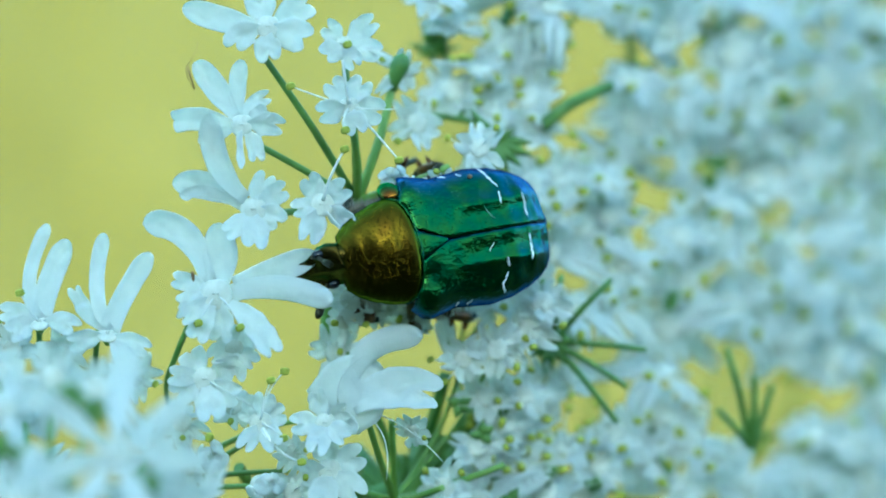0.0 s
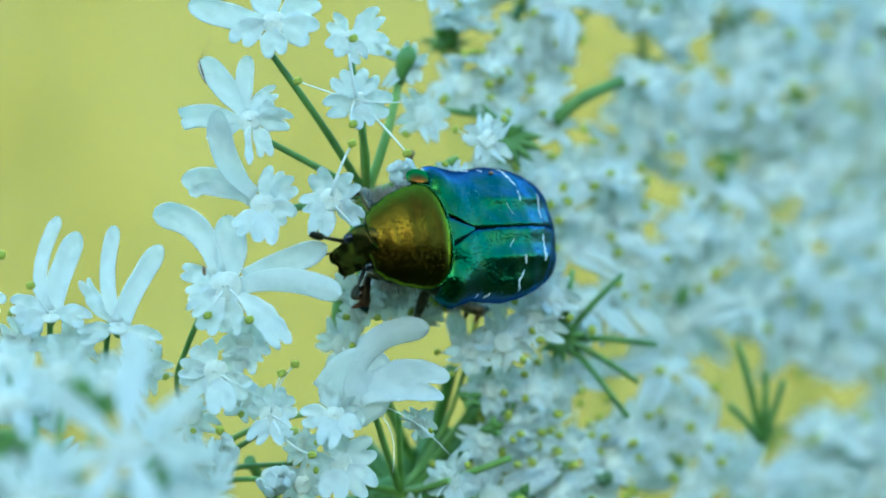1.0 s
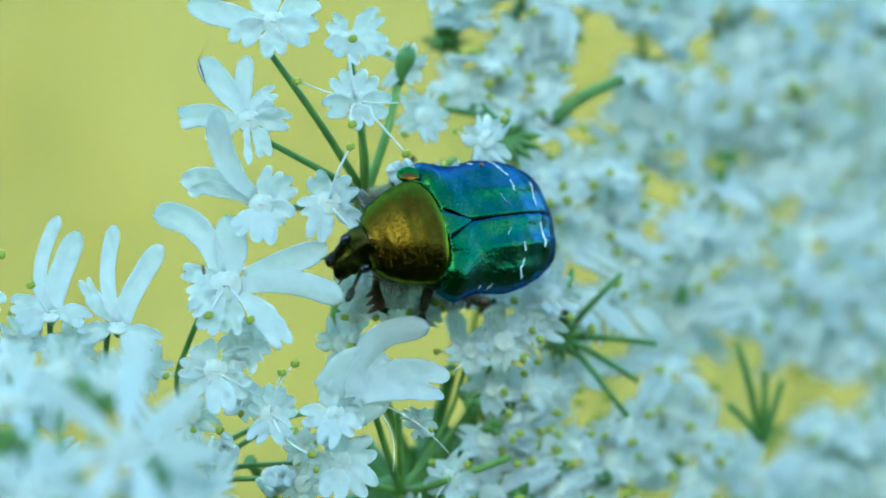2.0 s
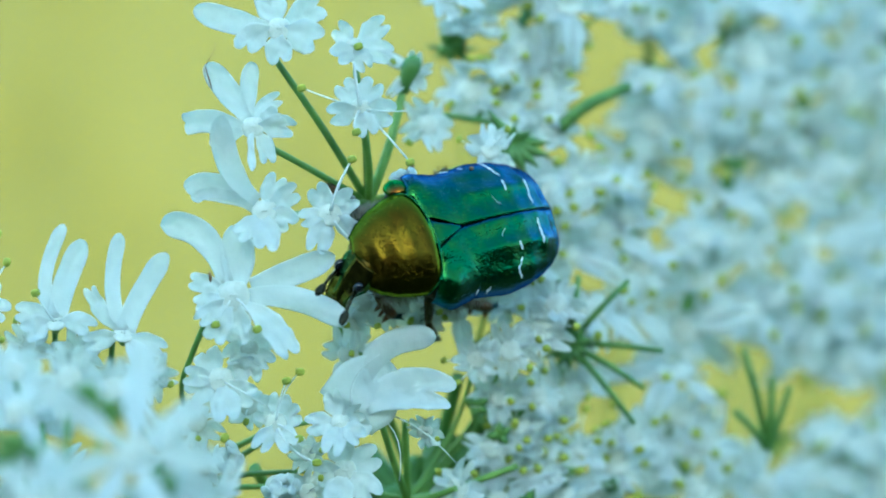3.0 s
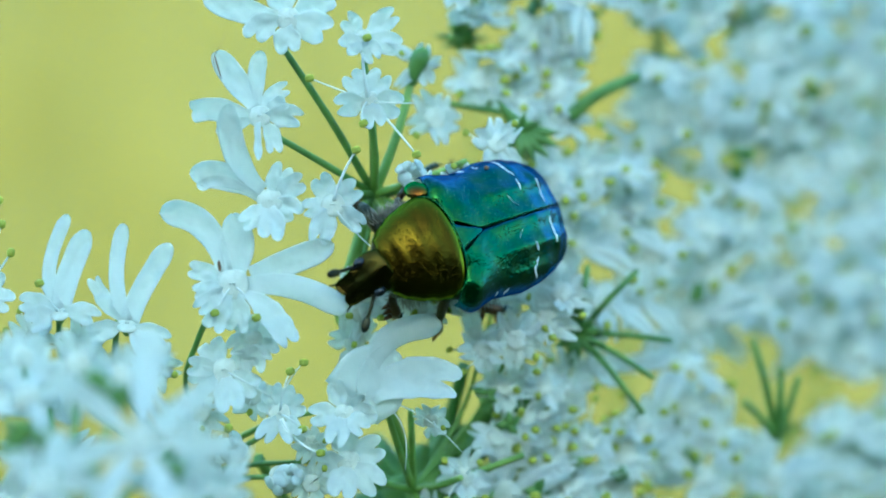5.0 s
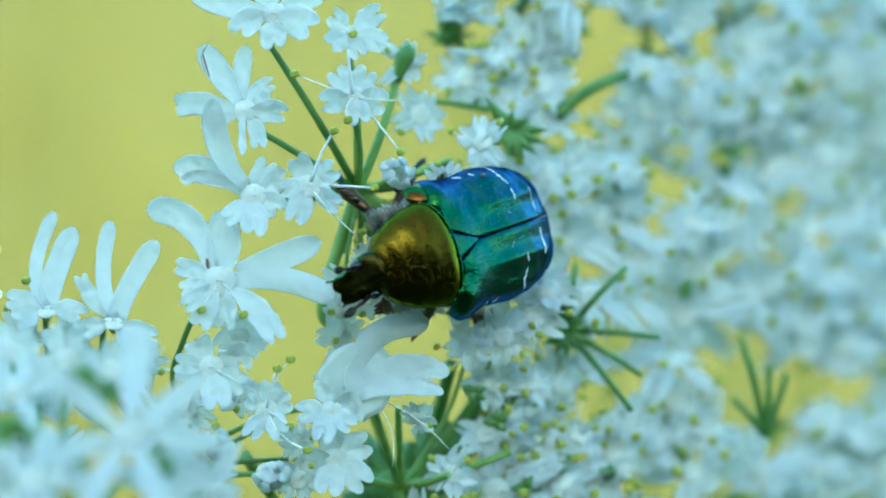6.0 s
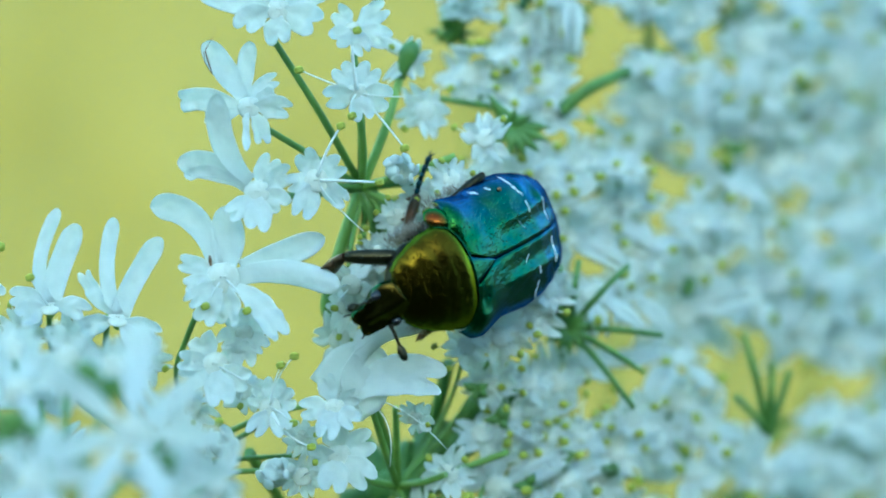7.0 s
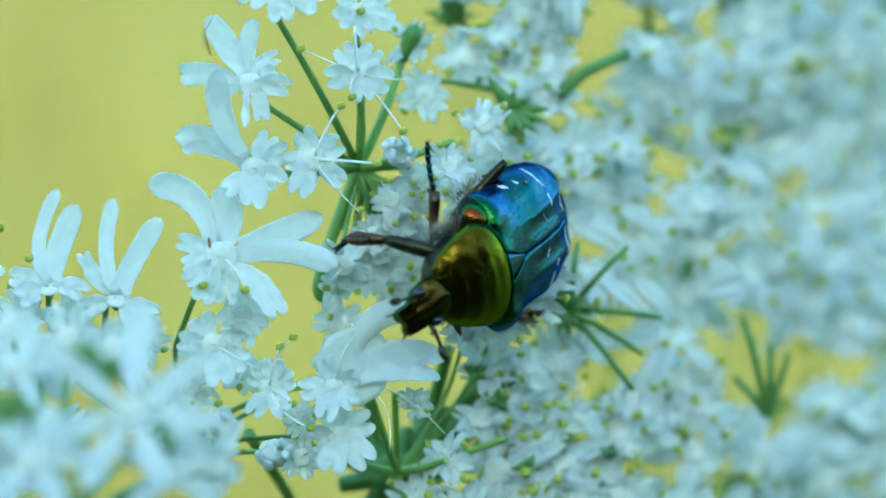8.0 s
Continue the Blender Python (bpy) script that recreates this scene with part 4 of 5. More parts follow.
def elytron(side):
    rows = []
    nx, ny = 60, 34
    for j in range(ny + 1):
        c = math.sin(j / ny * math.pi / 2) ** 0.9 if j else 0.0
        y0 = c * 5.1
        front = 2.55 * y0 / 1.25 if y0 < 1.25 else 2.65 + 0.55 * ((min(y0, 3.6) - 1.25) / 2.35) ** 2
        if side < 0:
            front -= 0.75 * smooth01((y0 - 3.5) / 1.5) + 0.35 * smooth01((y0 - 4.75) / 0.35)
        row = []
        for i in range(nx + 1):
            s = i / nx
            x = front + (-8.7 - front) * (1 - (1 - s) ** 1.35)
            y = max(0.03, c * elytra_half(x) * 0.999)
            z = elytra_z(x, y) - (0.07 if j == 0 else 0) - 0.26 * smooth01((x - front + 0.35) / 0.35) * smooth01((y0 - 1.0) / 0.6)
            z += 0.03 * noise.noise(Vector((x * 1.1, y * 1.6, side * 4))) + 0.016 * noise.noise(Vector((x * 2.6, y * 5.0, side * 9)))
            row.append(Vector((x, side * y, z)))
        rows.append(row)
    if side < 0:
        rows = rows[::-1]
    return sheet(bmesh.new(), rows, 0.22, Vector((0, 0, -1)))


def pronotum_half(x):
    return table(x, [(7.9, 1.2), (7.6, 1.6), (7.2, 2.1), (6.6, 2.7), (5.6, 3.3), (4.5, 3.68), (3.6, 3.85), (2.2, 3.85)])


def pronotum_hind(c):
    return 2.5 + 0.75 * abs(c) ** 2.4 + 0.5 * smooth01((abs(c) - 0.86) / 0.14)


def pronotum_z(x, c):
    t = table(x, [(2.2, 0.16), (3.2, 0.16), (4.2, -0.08), (5.2, -0.5), (6.4, -1.3), (7.2, -2.05), (7.7, -2.65)])
    p = 2.15
    low = table(x, [(2.2, -1.5), (3.5, -1.6), (5.5, -2.3), (7.0, -2.9), (7.8, -3.2)])
    return t - (t - low) * (1 - (1 - min(0.999, abs(c)) ** p) ** (1 / p))


def pronotum_mesh():
    rows = []
    for j in range(-22, 23):
        c = math.sin(j / 22 * math.pi / 2)
        b, f = pronotum_hind(c), 7.75 - 0.40 * c * c
        row = []
        for i in range(33):
            x = b + (f - b) * i / 32
            z = pronotum_z(x, c) + 0.09 * smooth01((abs(c) - 0.93) / 0.07) - 0.12 * (1 - smooth01(i / 2.0))
            z += 0.025 * noise.noise(Vector((x * 0.9, c * 4.0, 7)))
            row.append(Vector((x, c * pronotum_half(x), z)))
        rows.append(row)
    return sheet(bmesh.new(), rows[::-1], 0.25, Vector((0, 0, -1)))


def head_mesh():
    """The head from its joint along +x: a narrow neck, the brow, and a square shield with a raised, dented front."""
    rows = []
    for j in range(-14, 15):
        c = j / 14
        row = []
        for i in range(29):
            s = i / 28
            tip = smooth01((s - 0.8) / 0.2)
            x = -0.1 + 3.95 * s - 0.26 * math.exp(-(c / 0.3) ** 2) * tip - 0.22 * abs(c) ** 6 * tip
            w = table(s, [(0, 1.2), (0.2, 1.45), (0.4, 1.4), (0.54, 1.12), (0.7, 0.98), (0.9, 0.96), (1.0, 0.86)])
            z = 0.42 - 0.55 * abs(c) ** 2.4 * (1 - 0.6 * smooth01((s - 0.45) / 0.2)) - 1.05 * s ** 1.4
            z += 0.20 * smooth01((s - 0.92) / 0.08) + 0.14 * smooth01((abs(c) - 0.8) / 0.2) * smooth01((s - 0.5) / 0.2)
            z += 0.16 * math.exp(-(c / 0.25) ** 2) * smooth01((0.8 - s) / 0.5)
            z -= 0.10 * math.exp(-((abs(c) - 0.45) / 0.25) ** 2) * smooth01((s - 0.35) / 0.2) * smooth01((0.9 - s) / 0.1)
            row.append(Vector((x, c * w * 1.1, z)))
        rows.append(row)
    bm = sheet(bmesh.new(), rows[::-1], 0.5, Vector((0, 0, -1)))
    blob(bm, (0.6, 0, -0.6), 1.5, 1.3, 0.85, nu=18, nv=10)
    blob(bm, (2.4, 0, -1.0), 1.1, 0.85, 0.5, nu=16, nv=9)
    return bm


def antenna_mesh():
    bm = bmesh.new()
    tube(bm, [(0, 0, 0), (0.5, 0, 0.1), (0.95, 0, 0.12), (1.35, 0, 0.08), (1.75, 0, 0.02)], [0.2, 0.13, 0.15, 0.12, 0.13], 7)
    for k in range(3):
        blob(bm, (2.2, 0, (k - 1) * 0.11), 0.62, 0.3, 0.12, nu=10, nv=6)
    return bm


def femur_mesh(length, r):
    bm = bmesh.new()
    rnd = random.Random(int(length * 100))
    for _ in range(46):
        x, a = rnd.uniform(0.3, length), rnd.uniform(0, math.tau)
        d = Vector((0, math.cos(a), math.sin(a)))
        p = Vector((x, 0, 0)) + d * r * 0.85
        tube(bm, [p, p + d * 0.22 + Vector((0.15, 0, 0)), p + d * 0.34 + Vector((0.4, 0, 0))], [0.02, 0.015, 0.005], 3)
    return tube(bm, [(length * k / 6, 0, 0) for k in range(7)], [r * q for q in (0.85, 1.0, 1.02, 1.0, 0.95, 0.85, 0.66)], 9)


def tibia_mesh(length, r, teeth):
    bm = tube(bmesh.new(), [(length * k / 5, 0, 0.08 * math.sin(k)) for k in range(6)], [r * q for q in (0.6, 0.8, 0.95, 1.05, 1.2, 1.1)], 8)
    for k in range(teeth):
        x = length * (0.5 + 0.5 * k / max(1, teeth - 1))
        tube(bm, [(x - 0.15, 0, r * 0.5), (x + 0.1, 0, r * 1.9), (x + 0.22, 0, r * 2.7)], [r * 0.75, r * 0.42, r * 0.06], 6)
    return bm


def tarsus_mesh(length):
    bm = bmesh.new()
    for k in range(5):
        x = length * k / 5
        tube(bm, [(x, 0, -0.02 * k * k), (x + length * 0.12, 0, -0.02 * k * k), (x + length * 0.2, 0, -0.02 * (k + 1) ** 2)], [0.15, 0.20, 0.24], 7)
    for s in (-1, 1):
        tube(bm, [(length, 0, -0.5), (length + 0.3, 0.18 * s, -0.52), (length + 0.45, 0.25 * s, -0.8)], [0.09, 0.06, 0.01], 5)
    return bm


def ridge_mark(side, spots, width):
    """A thin chalky streak lying on the wing case, through places (x, y)."""
    rnd = random.Random(int(abs(spots[0][0]) * 100))
    n = 14
    rows = [[], [], []]
    for i in range(n + 1):
        s = i / n * (len(spots) - 1)
        k = min(int(s), len(spots) - 2)
        q = Vector((*spots[k], 0)).lerp(Vector((*spots[k + 1], 0)), s - k)
        d = (Vector((*spots[k + 1], 0)) - Vector((*spots[k], 0))).normalized()
        o = Vector((-d.y, d.x, 0))
        q += o * rnd.uniform(-0.06, 0.06)
        w = width * rnd.uniform(0.45, 1.3) * math.sqrt(max(0.05, 1 - (2 * i / n - 1) ** 6))
        for r, c in zip(rows, (-1, 0, 1)):
            p = q + o * (c * w)
            r.append(Vector((p.x, side * p.y, elytra_z(p.x, p.y) + (0.035 if c == 0 else 0.012))))
    return sheet(bmesh.new(), rows, 0.04, Vector((0, 0, -1)))


def leg(bug, name, coxa, lf, lt, r, ltar, teeth=3):
    """Femur, with tibia and tarsus hung on it; each along its own +x."""
    f = part(name, femur_mesh(lf, r), BLACK, bug, "dark hairy leg")
    f.location = Vector(coxa) * MM
    tib = part("tibia", tibia_mesh(lt, r * 0.84, teeth), SHANK, f)
    tib.location = (lf * MM, 0, 0)
    tib["length"] = lt
    tar = part("tarsus", tarsus_mesh(ltar), FOOT, f)
    tar.location = (lf * MM, 0, 0)
    return f, tib, tar


def hair_fringe(bug, name, centre, spread, count, length, seed):
    rnd = random.Random(seed)
    bm = bmesh.new()
    for _ in range(count):
        p = Vector(centre) + Vector((rnd.uniform(-1, 1) * spread[0], rnd.uniform(-1, 1) * spread[1], rnd.uniform(-1, 1) * spread[2]))
        d = Vector((rnd.uniform(-0.4, 0.6), math.copysign(1, centre[1]) * rnd.uniform(0.5, 1), rnd.uniform(-0.5, 0.5))).normalized()
        tube(bm, [p, p + d * length * 0.6, p + d * length + Vector((-0.1, 0, -0.1))], [0.025, 0.018, 0.006], 3)
    tagged(part(name, bm, HAIR, bug, "fine buff hairs"), kind="stuff")


STREAKS_RIGHT = (([(-4.25, 4.78), (-4.38, 3.9), (-4.95, 3.05)], 0.10), ([(-4.8, 2.72), (-4.72, 2.3), (-4.62, 1.83)], 0.075), ([(-6.62, 2.40), (-6.82, 1.6), (-6.74, 0.5)], 0.085),
                 ([(-3.2, 1.79), (-3.55, 1.2), (-3.9, 0.86)], 0.02), ([(-1.0, 4.66), (-1.4, 4.5)], 0.09), ([(-2.3, 4.6), (-2.5, 4.36)], 0.07))
STREAKS_LEFT = (([(-4.1, 2.05), (-4.3, 2.7)], 0.085), ([(-4.2, 3.13), (-3.68, 3.8), (-3.85, 4.5)], 0.10), ([(-6.6, 0.62), (-6.48, 1.7), (-6.3, 2.56)], 0.09),
                ([(-3.35, 0.88), (-3.0, 1.2), (-2.9, 1.45)], 0.02), ([(-1.0, 4.66), (-1.3, 4.5)], 0.08), ([(0.0, 4.66), (-0.2, 4.5)], 0.07))


def beetle():
    bug = thing("beetle", Matrix.Identity(4), "metallic green and gold rose chafer beetle climbing over white flowers", "beetle")
    for s in (-1, 1):
        part("wing_case", elytron(s), ELYTRA, bug, "glossy green wing case turning blue with pale streaks")
    bm = bmesh.new()
    tri = [Vector((2.75, 1.22 * c, 0.12 - 0.08 * c * c)) for c in (-1, -0.6, -0.2, 0.2, 0.6, 1)]
    rows = [[p.lerp(Vector((0.05, 0, -0.02)), 1 - (1 - i / 8) ** 1.15) + Vector((0, 0, 0.05 * math.sin(math.pi * i / 8))) for i in range(9)] for p in tri]
    part("scutellum", sheet(bm, rows[::-1], 0.3, Vector((0, 0, -1))), ELYTRA, bug)
    neck = part("pronotum", pronotum_mesh(), PRONOTUM, bug, "gold-green metallic neck shield with fine pits")
    hem = []
    for j in range(-22, 23):
        c = math.sin(j / 22 * math.pi / 2)
        x = pronotum_hind(c)
        hem.append(Vector((x, c * pronotum_half(x), pronotum_z(x, c) - 0.02)))
    part("hem", tube(bmesh.new(), hem, [0.085] * len(hem), 6), ELYTRA, neck, "thin green rim")
    collar = []
    for j in range(-16, 17):
        c = math.sin(j / 16 * math.pi / 2)
        x = 7.75 - 0.40 * c * c
        collar.append(Vector((x, c * pronotum_half(x), pronotum_z(x, c) - 0.06)))
    part("collar", tube(bmesh.new(), collar, [0.06] * len(collar), 6), HEAD_SHELL, neck, "dark front rim")
    bm = bmesh.new()
    blob(bm, (-1.6, 0, -4.1), 6.2, 4.5, 1.7, nu=26, nv=12)
    blob(bm, (4.4, 0, -3.6), 3.2, 3.1, 1.7, nu=22, nv=10)
    blob(bm, (-6.9, 0, -3.0), 1.6, 2.9, 0.9, nu=20, nv=10)
    part("underside", bm, BLACK, bug, "dark underside")
    for side, lines in ((-1, STREAKS_RIGHT), (1, STREAKS_LEFT)):
        for spots, width in lines:
            part("streak", ridge_mark(side, spots, width), CHALK, bug)
    bm = blob(bmesh.new(), (3.25, -4.25, -1.5), 0.74, 0.95, 0.38, Euler((0.85, 0.12, 0.5)).to_matrix(), 20, 12)
    part("side_plate", bm, COPPER, bug, "coppery plate at the shoulder")
    for s in (-1, 1):
        hair_fringe(bug, "hair_fringe", (4.3, s * 3.3, -3.7) if s < 0 else (4.3, 2.5, -4.0), (1.6, 0.3, 0.5), 200, 0.9, 5 + s)
        hair_fringe(bug, "hair_fringe", (-0.6, s * 4.4, -4.4), (1.8, 0.3, 0.3), 90, 0.7, 8 + s)
    bm = blob(bmesh.new(), (-3.08, -4.17, elytra_z(-3.08, 4.17) + 0.03), 0.2, 0.17, 0.13, nu=9, nv=6)
    part("speck", bm, MITE, bug, "brown speck on the wing case")
    hd = part("head", head_mesh(), HEAD_SHELL, bug, "dark gold head with a square shield")
    hd.location = Vector(HEAD_AT) * MM
    for s in (-1, 1):
        part("eye", blob(bmesh.new(), (1.45, s * 1.24, -0.2), 0.47, 0.36, 0.43, nu=16, nv=11), EYE, hd, "round black eye")
        part("palp", tube(bmesh.new(), [(3.2, s * 0.75, -1.0), (3.75, s * 0.95, -1.15), (4.15, s * 1.1, -1.15)], [0.11, 0.09, 0.05], 6), BLACK, hd)
    ants = []
    for s in (-1, 1):
        an = part("antenna", antenna_mesh(), BLACK, hd, "short black antenna with a club")
        an.location = Vector((1.94, s * 1.2, -0.35)) * MM
        ants.append(an)
    legs = {"right_fore": leg(bug, "foreleg", (5.6, -2.3, -3.7), 3.8, 2.7, 0.56, 1.5, 4), "left_fore": leg(bug, "foreleg", (5.2, 2.2, -4.0), 2.6, 2.4, 0.42, 1.0, 3),
            "right_mid": leg(bug, "midleg", (3.4, -3.0, -4.2), 2.2, 4.0, 0.42, 3.2, 2), "left_mid": leg(bug, "midleg", (2.0, 3.0, -4.0), 3.2, 2.4, 0.4, 2.0, 2),
            "right_hind": leg(bug, "hindleg", (-0.4, -3.9, -4.0), 3.6, 3.4, 0.42, 2.0, 2), "left_hind": leg(bug, "hindleg", (-1.2, 3.2, -4.2), 3.0, 3.0, 0.46, 1.6, 2)}
    return bug, hd, ants, legs, neck


HEAD_AT = (7.4, 0, -2.5)
BUG, HEAD, ANTENNAE, LEGS, NECK = beetle()


# ---- what moves ----
def limb_turn(rest, way):
    return Vector(rest).normalized().rotation_difference(Vector(way).normalized())


def limb(which, rows):
    """Key femur, tibia and tarsus by the ways they point in the beetle's axes."""
    f, tib, tar = LEGS[which]
    base, knee = f.location.copy(), tib.location.copy()
    shin = tib["length"] * MM
    frows, trows, arows = [], [], []
    for t, fw, tw, aw in rows:
        q = limb_turn((1, 0, 0), fw)
        tq = limb_turn((1, 0, 0), q.inverted() @ Vector(tw))
        aq = limb_turn((1, 0, 0), q.inverted() @ Vector(aw))
        frows.append((t, Matrix.LocRotScale(base, q, None)))
        trows.append((t, Matrix.LocRotScale(knee, tq, None)))
        arows.append((t, Matrix.LocRotScale(knee + tq @ Vector((shin, 0, 0)), aq, None)))
    walk(f, frows)
    walk(tib, trows)
    walk(tar, arows)


def motions():
    # the beetle: seconds, plan u, v of the scutellum's tip, turn
    rows = [(0, 828.5, 396.3, -63.0, 1.0, -152.2), (0.5, 841.6, 408.0, -66.2, -3.9, -147.2), (1, 855.5, 388.0, -61.3, -9.4, -141.8), (1.5, 856.5, 377.5, -57.9, -7.9, -139.9),
            (3, 819.3, 372.3, -52.6, 1.5, -145.9), (3.5, 814.1, 375.5, -52.3, 6.4, -146.8), (4, 813.5, 374.2, -52.6, 5.4, -145.3), (5.5, 853.0, 407.2, -60.7, -0.1, -135.4),
            (6, 854.5, 416.9, -63.9, -0.5, -134.5), (6.5, 867.2, 445.4, -71.3, 3.2, -132.7), (7, 879.1, 457.8, -73.6, 5.3, -131.4), (7.5, 911.9, 471.1, -78.0, 3.5, -124.6),
            (8, 934.0, 481.9, -80.9, 5.5, -121.0)]
    walk(BUG, [(t, Matrix.Translation(plan(u, v, 0)) @ pose(0, 0, 0, a, b, c)) for t, u, v, a, b, c in rows])
    head = [(0, -19.6, 41.5, 11.9), (0.5, -18.3, 38.4, 16.5), (1, 10.2, 61.4, 39.1), (1.5, 0.8, 59.0, 29.2), (3, 41.5, 46.6, 35.3), (3.5, 37.6, 26.1, 26.2), (4, 28.5, 14.6, 21.6),
            (5.5, -4.9, 46.2, 15.6), (6, -0.4, 49.6, 21.1), (6.5, -9.7, 28.0, 22.3), (7, 6.3, 35.6, 28.2), (7.5, 9.7, 29.4, 26.9), (8, 14.0, 19.6, 18.9)]
    h = Vector(HEAD_AT) * MM
    walk(HEAD, [(t, pose(*h, a, b, c)) for t, a, b, c in head])
    pivot = Matrix.Translation((2.4 * MM, 0, 0))
    walk(NECK, [(t, pivot @ pose(0, 0, 0, 0, 0, a) @ pivot.inverted()) for t, a in ((0, 0), (4, 0), (8, 1))])
    feelers = (((0, (-0.6, 0.11, 0.79)), (0.5, (0.4, -0.24, 0.88)), (1, (0.38, -0.71, 0.6)), (1.5, (0.18, -0.21, 0.96)), (3, (0.62, 0.44, 0.65)),
                (3.5, (0.65, 0.42, 0.64)), (4, (0.78, -0.57, 0.26)), (5.5, (0.37, -0.17, 0.91)), (6, (0.16, -0.4, 0.9)), (6.5, (0.56, -0.65, 0.51)),
                (7, (0.53, -0.47, 0.7)), (7.5, (0.6, -0.63, 0.5)), (8, (0.77, -0.49, 0.4))),
               ((0, (0.43, 0.42, 0.8)), (0.5, (0.33, 0.47, 0.82)), (1, (0.37, 0.35, 0.86)), (1.5, (0.48, 0.37, 0.8)), (3, (0.69, 0.59, 0.43)),
                (3.5, (0.92, 0.28, -0.27)), (4, (0.66, 0.6, 0.45)), (5.5, (0.82, 0.54, 0.21)), (6, (0.67, -0.08, 0.74)), (6.5, (0.84, 0.51, 0.18)),
                (7, (0.27, 0.88, 0.4)), (7.5, (0.24, 0.89, 0.39)), (8, (0.28, 0.92, 0.28))))
    for an, rows in zip(ANTENNAE, feelers):
        q = an.location.copy()
        walk(an, [(t, Matrix.LocRotScale(q, limb_turn((1, 0, 0), way), None)) for t, way in rows])
    limb("right_fore", ((0, (-0.31, -0.7, -0.64), (0.04, -0.1, -0.99), (0.06, 0.03, -1.0)), (0.5, (-0.32, -0.65, -0.69), (-0.08, -0.13, -0.99), (0.01, 0.01, -1.0)),
                        (1, (-0.34, -0.58, -0.74), (-0.16, -0.27, -0.95), (-0.13, -0.16, -0.98)), (1.5, (-0.4, -0.58, -0.71), (-0.19, -0.32, -0.93), (-0.15, -0.22, -0.96)),
                        (3, (-0.29, -0.81, -0.51), (-0.05, -0.41, -0.91), (-0.07, -0.28, -0.96)), (3.5, (-0.29, -0.9, -0.33), (0.01, -0.45, -0.89), (-0.04, -0.35, -0.94)),
                        (4, (-0.24, -0.88, -0.41), (-0.12, -0.43, -0.9), (-0.09, -0.38, -0.92)), (5.5, (-0.38, -0.57, -0.73), (-0.11, -0.46, -0.88), (-0.37, -0.38, -0.85)),
                        (6, (-0.55, -0.48, -0.69), (0.15, -0.8, -0.58), (-0.23, -0.84, -0.48)), (6.5, (0.71, -0.16, -0.69), (-0.02, 0.16, -0.99), (0.03, 0.22, -0.98)),
                        (7, (0.65, -0.28, -0.7), (-0.15, 0.36, -0.92), (0.49, 0.84, -0.21)), (7.5, (0.48, -0.41, -0.78), (-0.14, 0.29, -0.95), (0.09, 0.61, -0.79)),
                        (8, (0.17, -0.3, -0.94), (0.18, -0.09, -0.98), (0.33, 0.48, -0.81))))
    limb("right_mid", ((0, (-0.71, -0.7, -0.1), (-0.66, -0.46, -0.59), (-0.77, -0.24, -0.59)), (0.5, (-0.6, -0.74, -0.3), (-0.69, -0.44, -0.58), (-0.64, -0.47, -0.61)),
                        (1, (-0.51, -0.83, -0.22), (-0.71, -0.42, -0.57), (-0.7, -0.47, -0.53)), (1.5, (-0.57, -0.8, -0.17), (-0.75, -0.42, -0.52), (-0.73, -0.46, -0.5)),
                        (3, (-0.62, -0.78, 0.07), (-0.74, -0.4, -0.54), (-0.77, -0.22, -0.6)), (3.5, (-0.5, -0.76, 0.42), (-0.71, -0.39, -0.59), (-0.71, -0.17, -0.69)),
                        (4, (-0.63, -0.76, 0.15), (-0.71, -0.33, -0.62), (-0.73, -0.19, -0.65)), (5.5, (-0.63, -0.47, -0.61), (-0.85, -0.42, -0.32), (-0.85, -0.39, -0.36)),
                        (6, (-0.66, -0.37, -0.65), (-0.85, -0.46, -0.26), (-0.81, -0.39, -0.43)), (6.5, (-0.54, 0.1, -0.84), (-0.79, -0.58, -0.19), (-0.8, -0.49, -0.34)),
                        (7, (-0.47, 0.18, -0.86), (-0.81, -0.52, -0.29), (-0.69, -0.72, -0.08)), (7.5, (-0.25, 0.57, -0.78), (-0.38, -0.92, 0.07), (-0.56, -0.79, -0.27)),
                        (8, (-0.22, 0.68, -0.7), (-0.38, -0.92, -0.03), (-0.24, -0.94, -0.24))))
    limb("right_hind", ((0, (-0.77, -0.53, -0.35), (0.02, -0.09, -1.0), (-0.09, -0.0, -1.0)), (6, (-0.89, -0.43, -0.14), (-0.35, 0.11, -0.93), (-0.33, 0.1, -0.94)),
                        (6.5, (-0.9, -0.4, 0.2), (-0.2, 0.38, -0.9), (-0.33, 0.25, -0.91)), (7, (-0.83, -0.38, 0.42), (-0.2, 0.36, -0.91), (-0.33, 0.3, -0.89)),
                        (7.5, (-0.64, -0.52, 0.57), (-0.14, 0.5, -0.86), (-0.35, 0.52, -0.78)), (8, (-0.63, -0.57, 0.53), (0.63, 0.56, -0.54), (-0.32, 0.59, -0.74))))
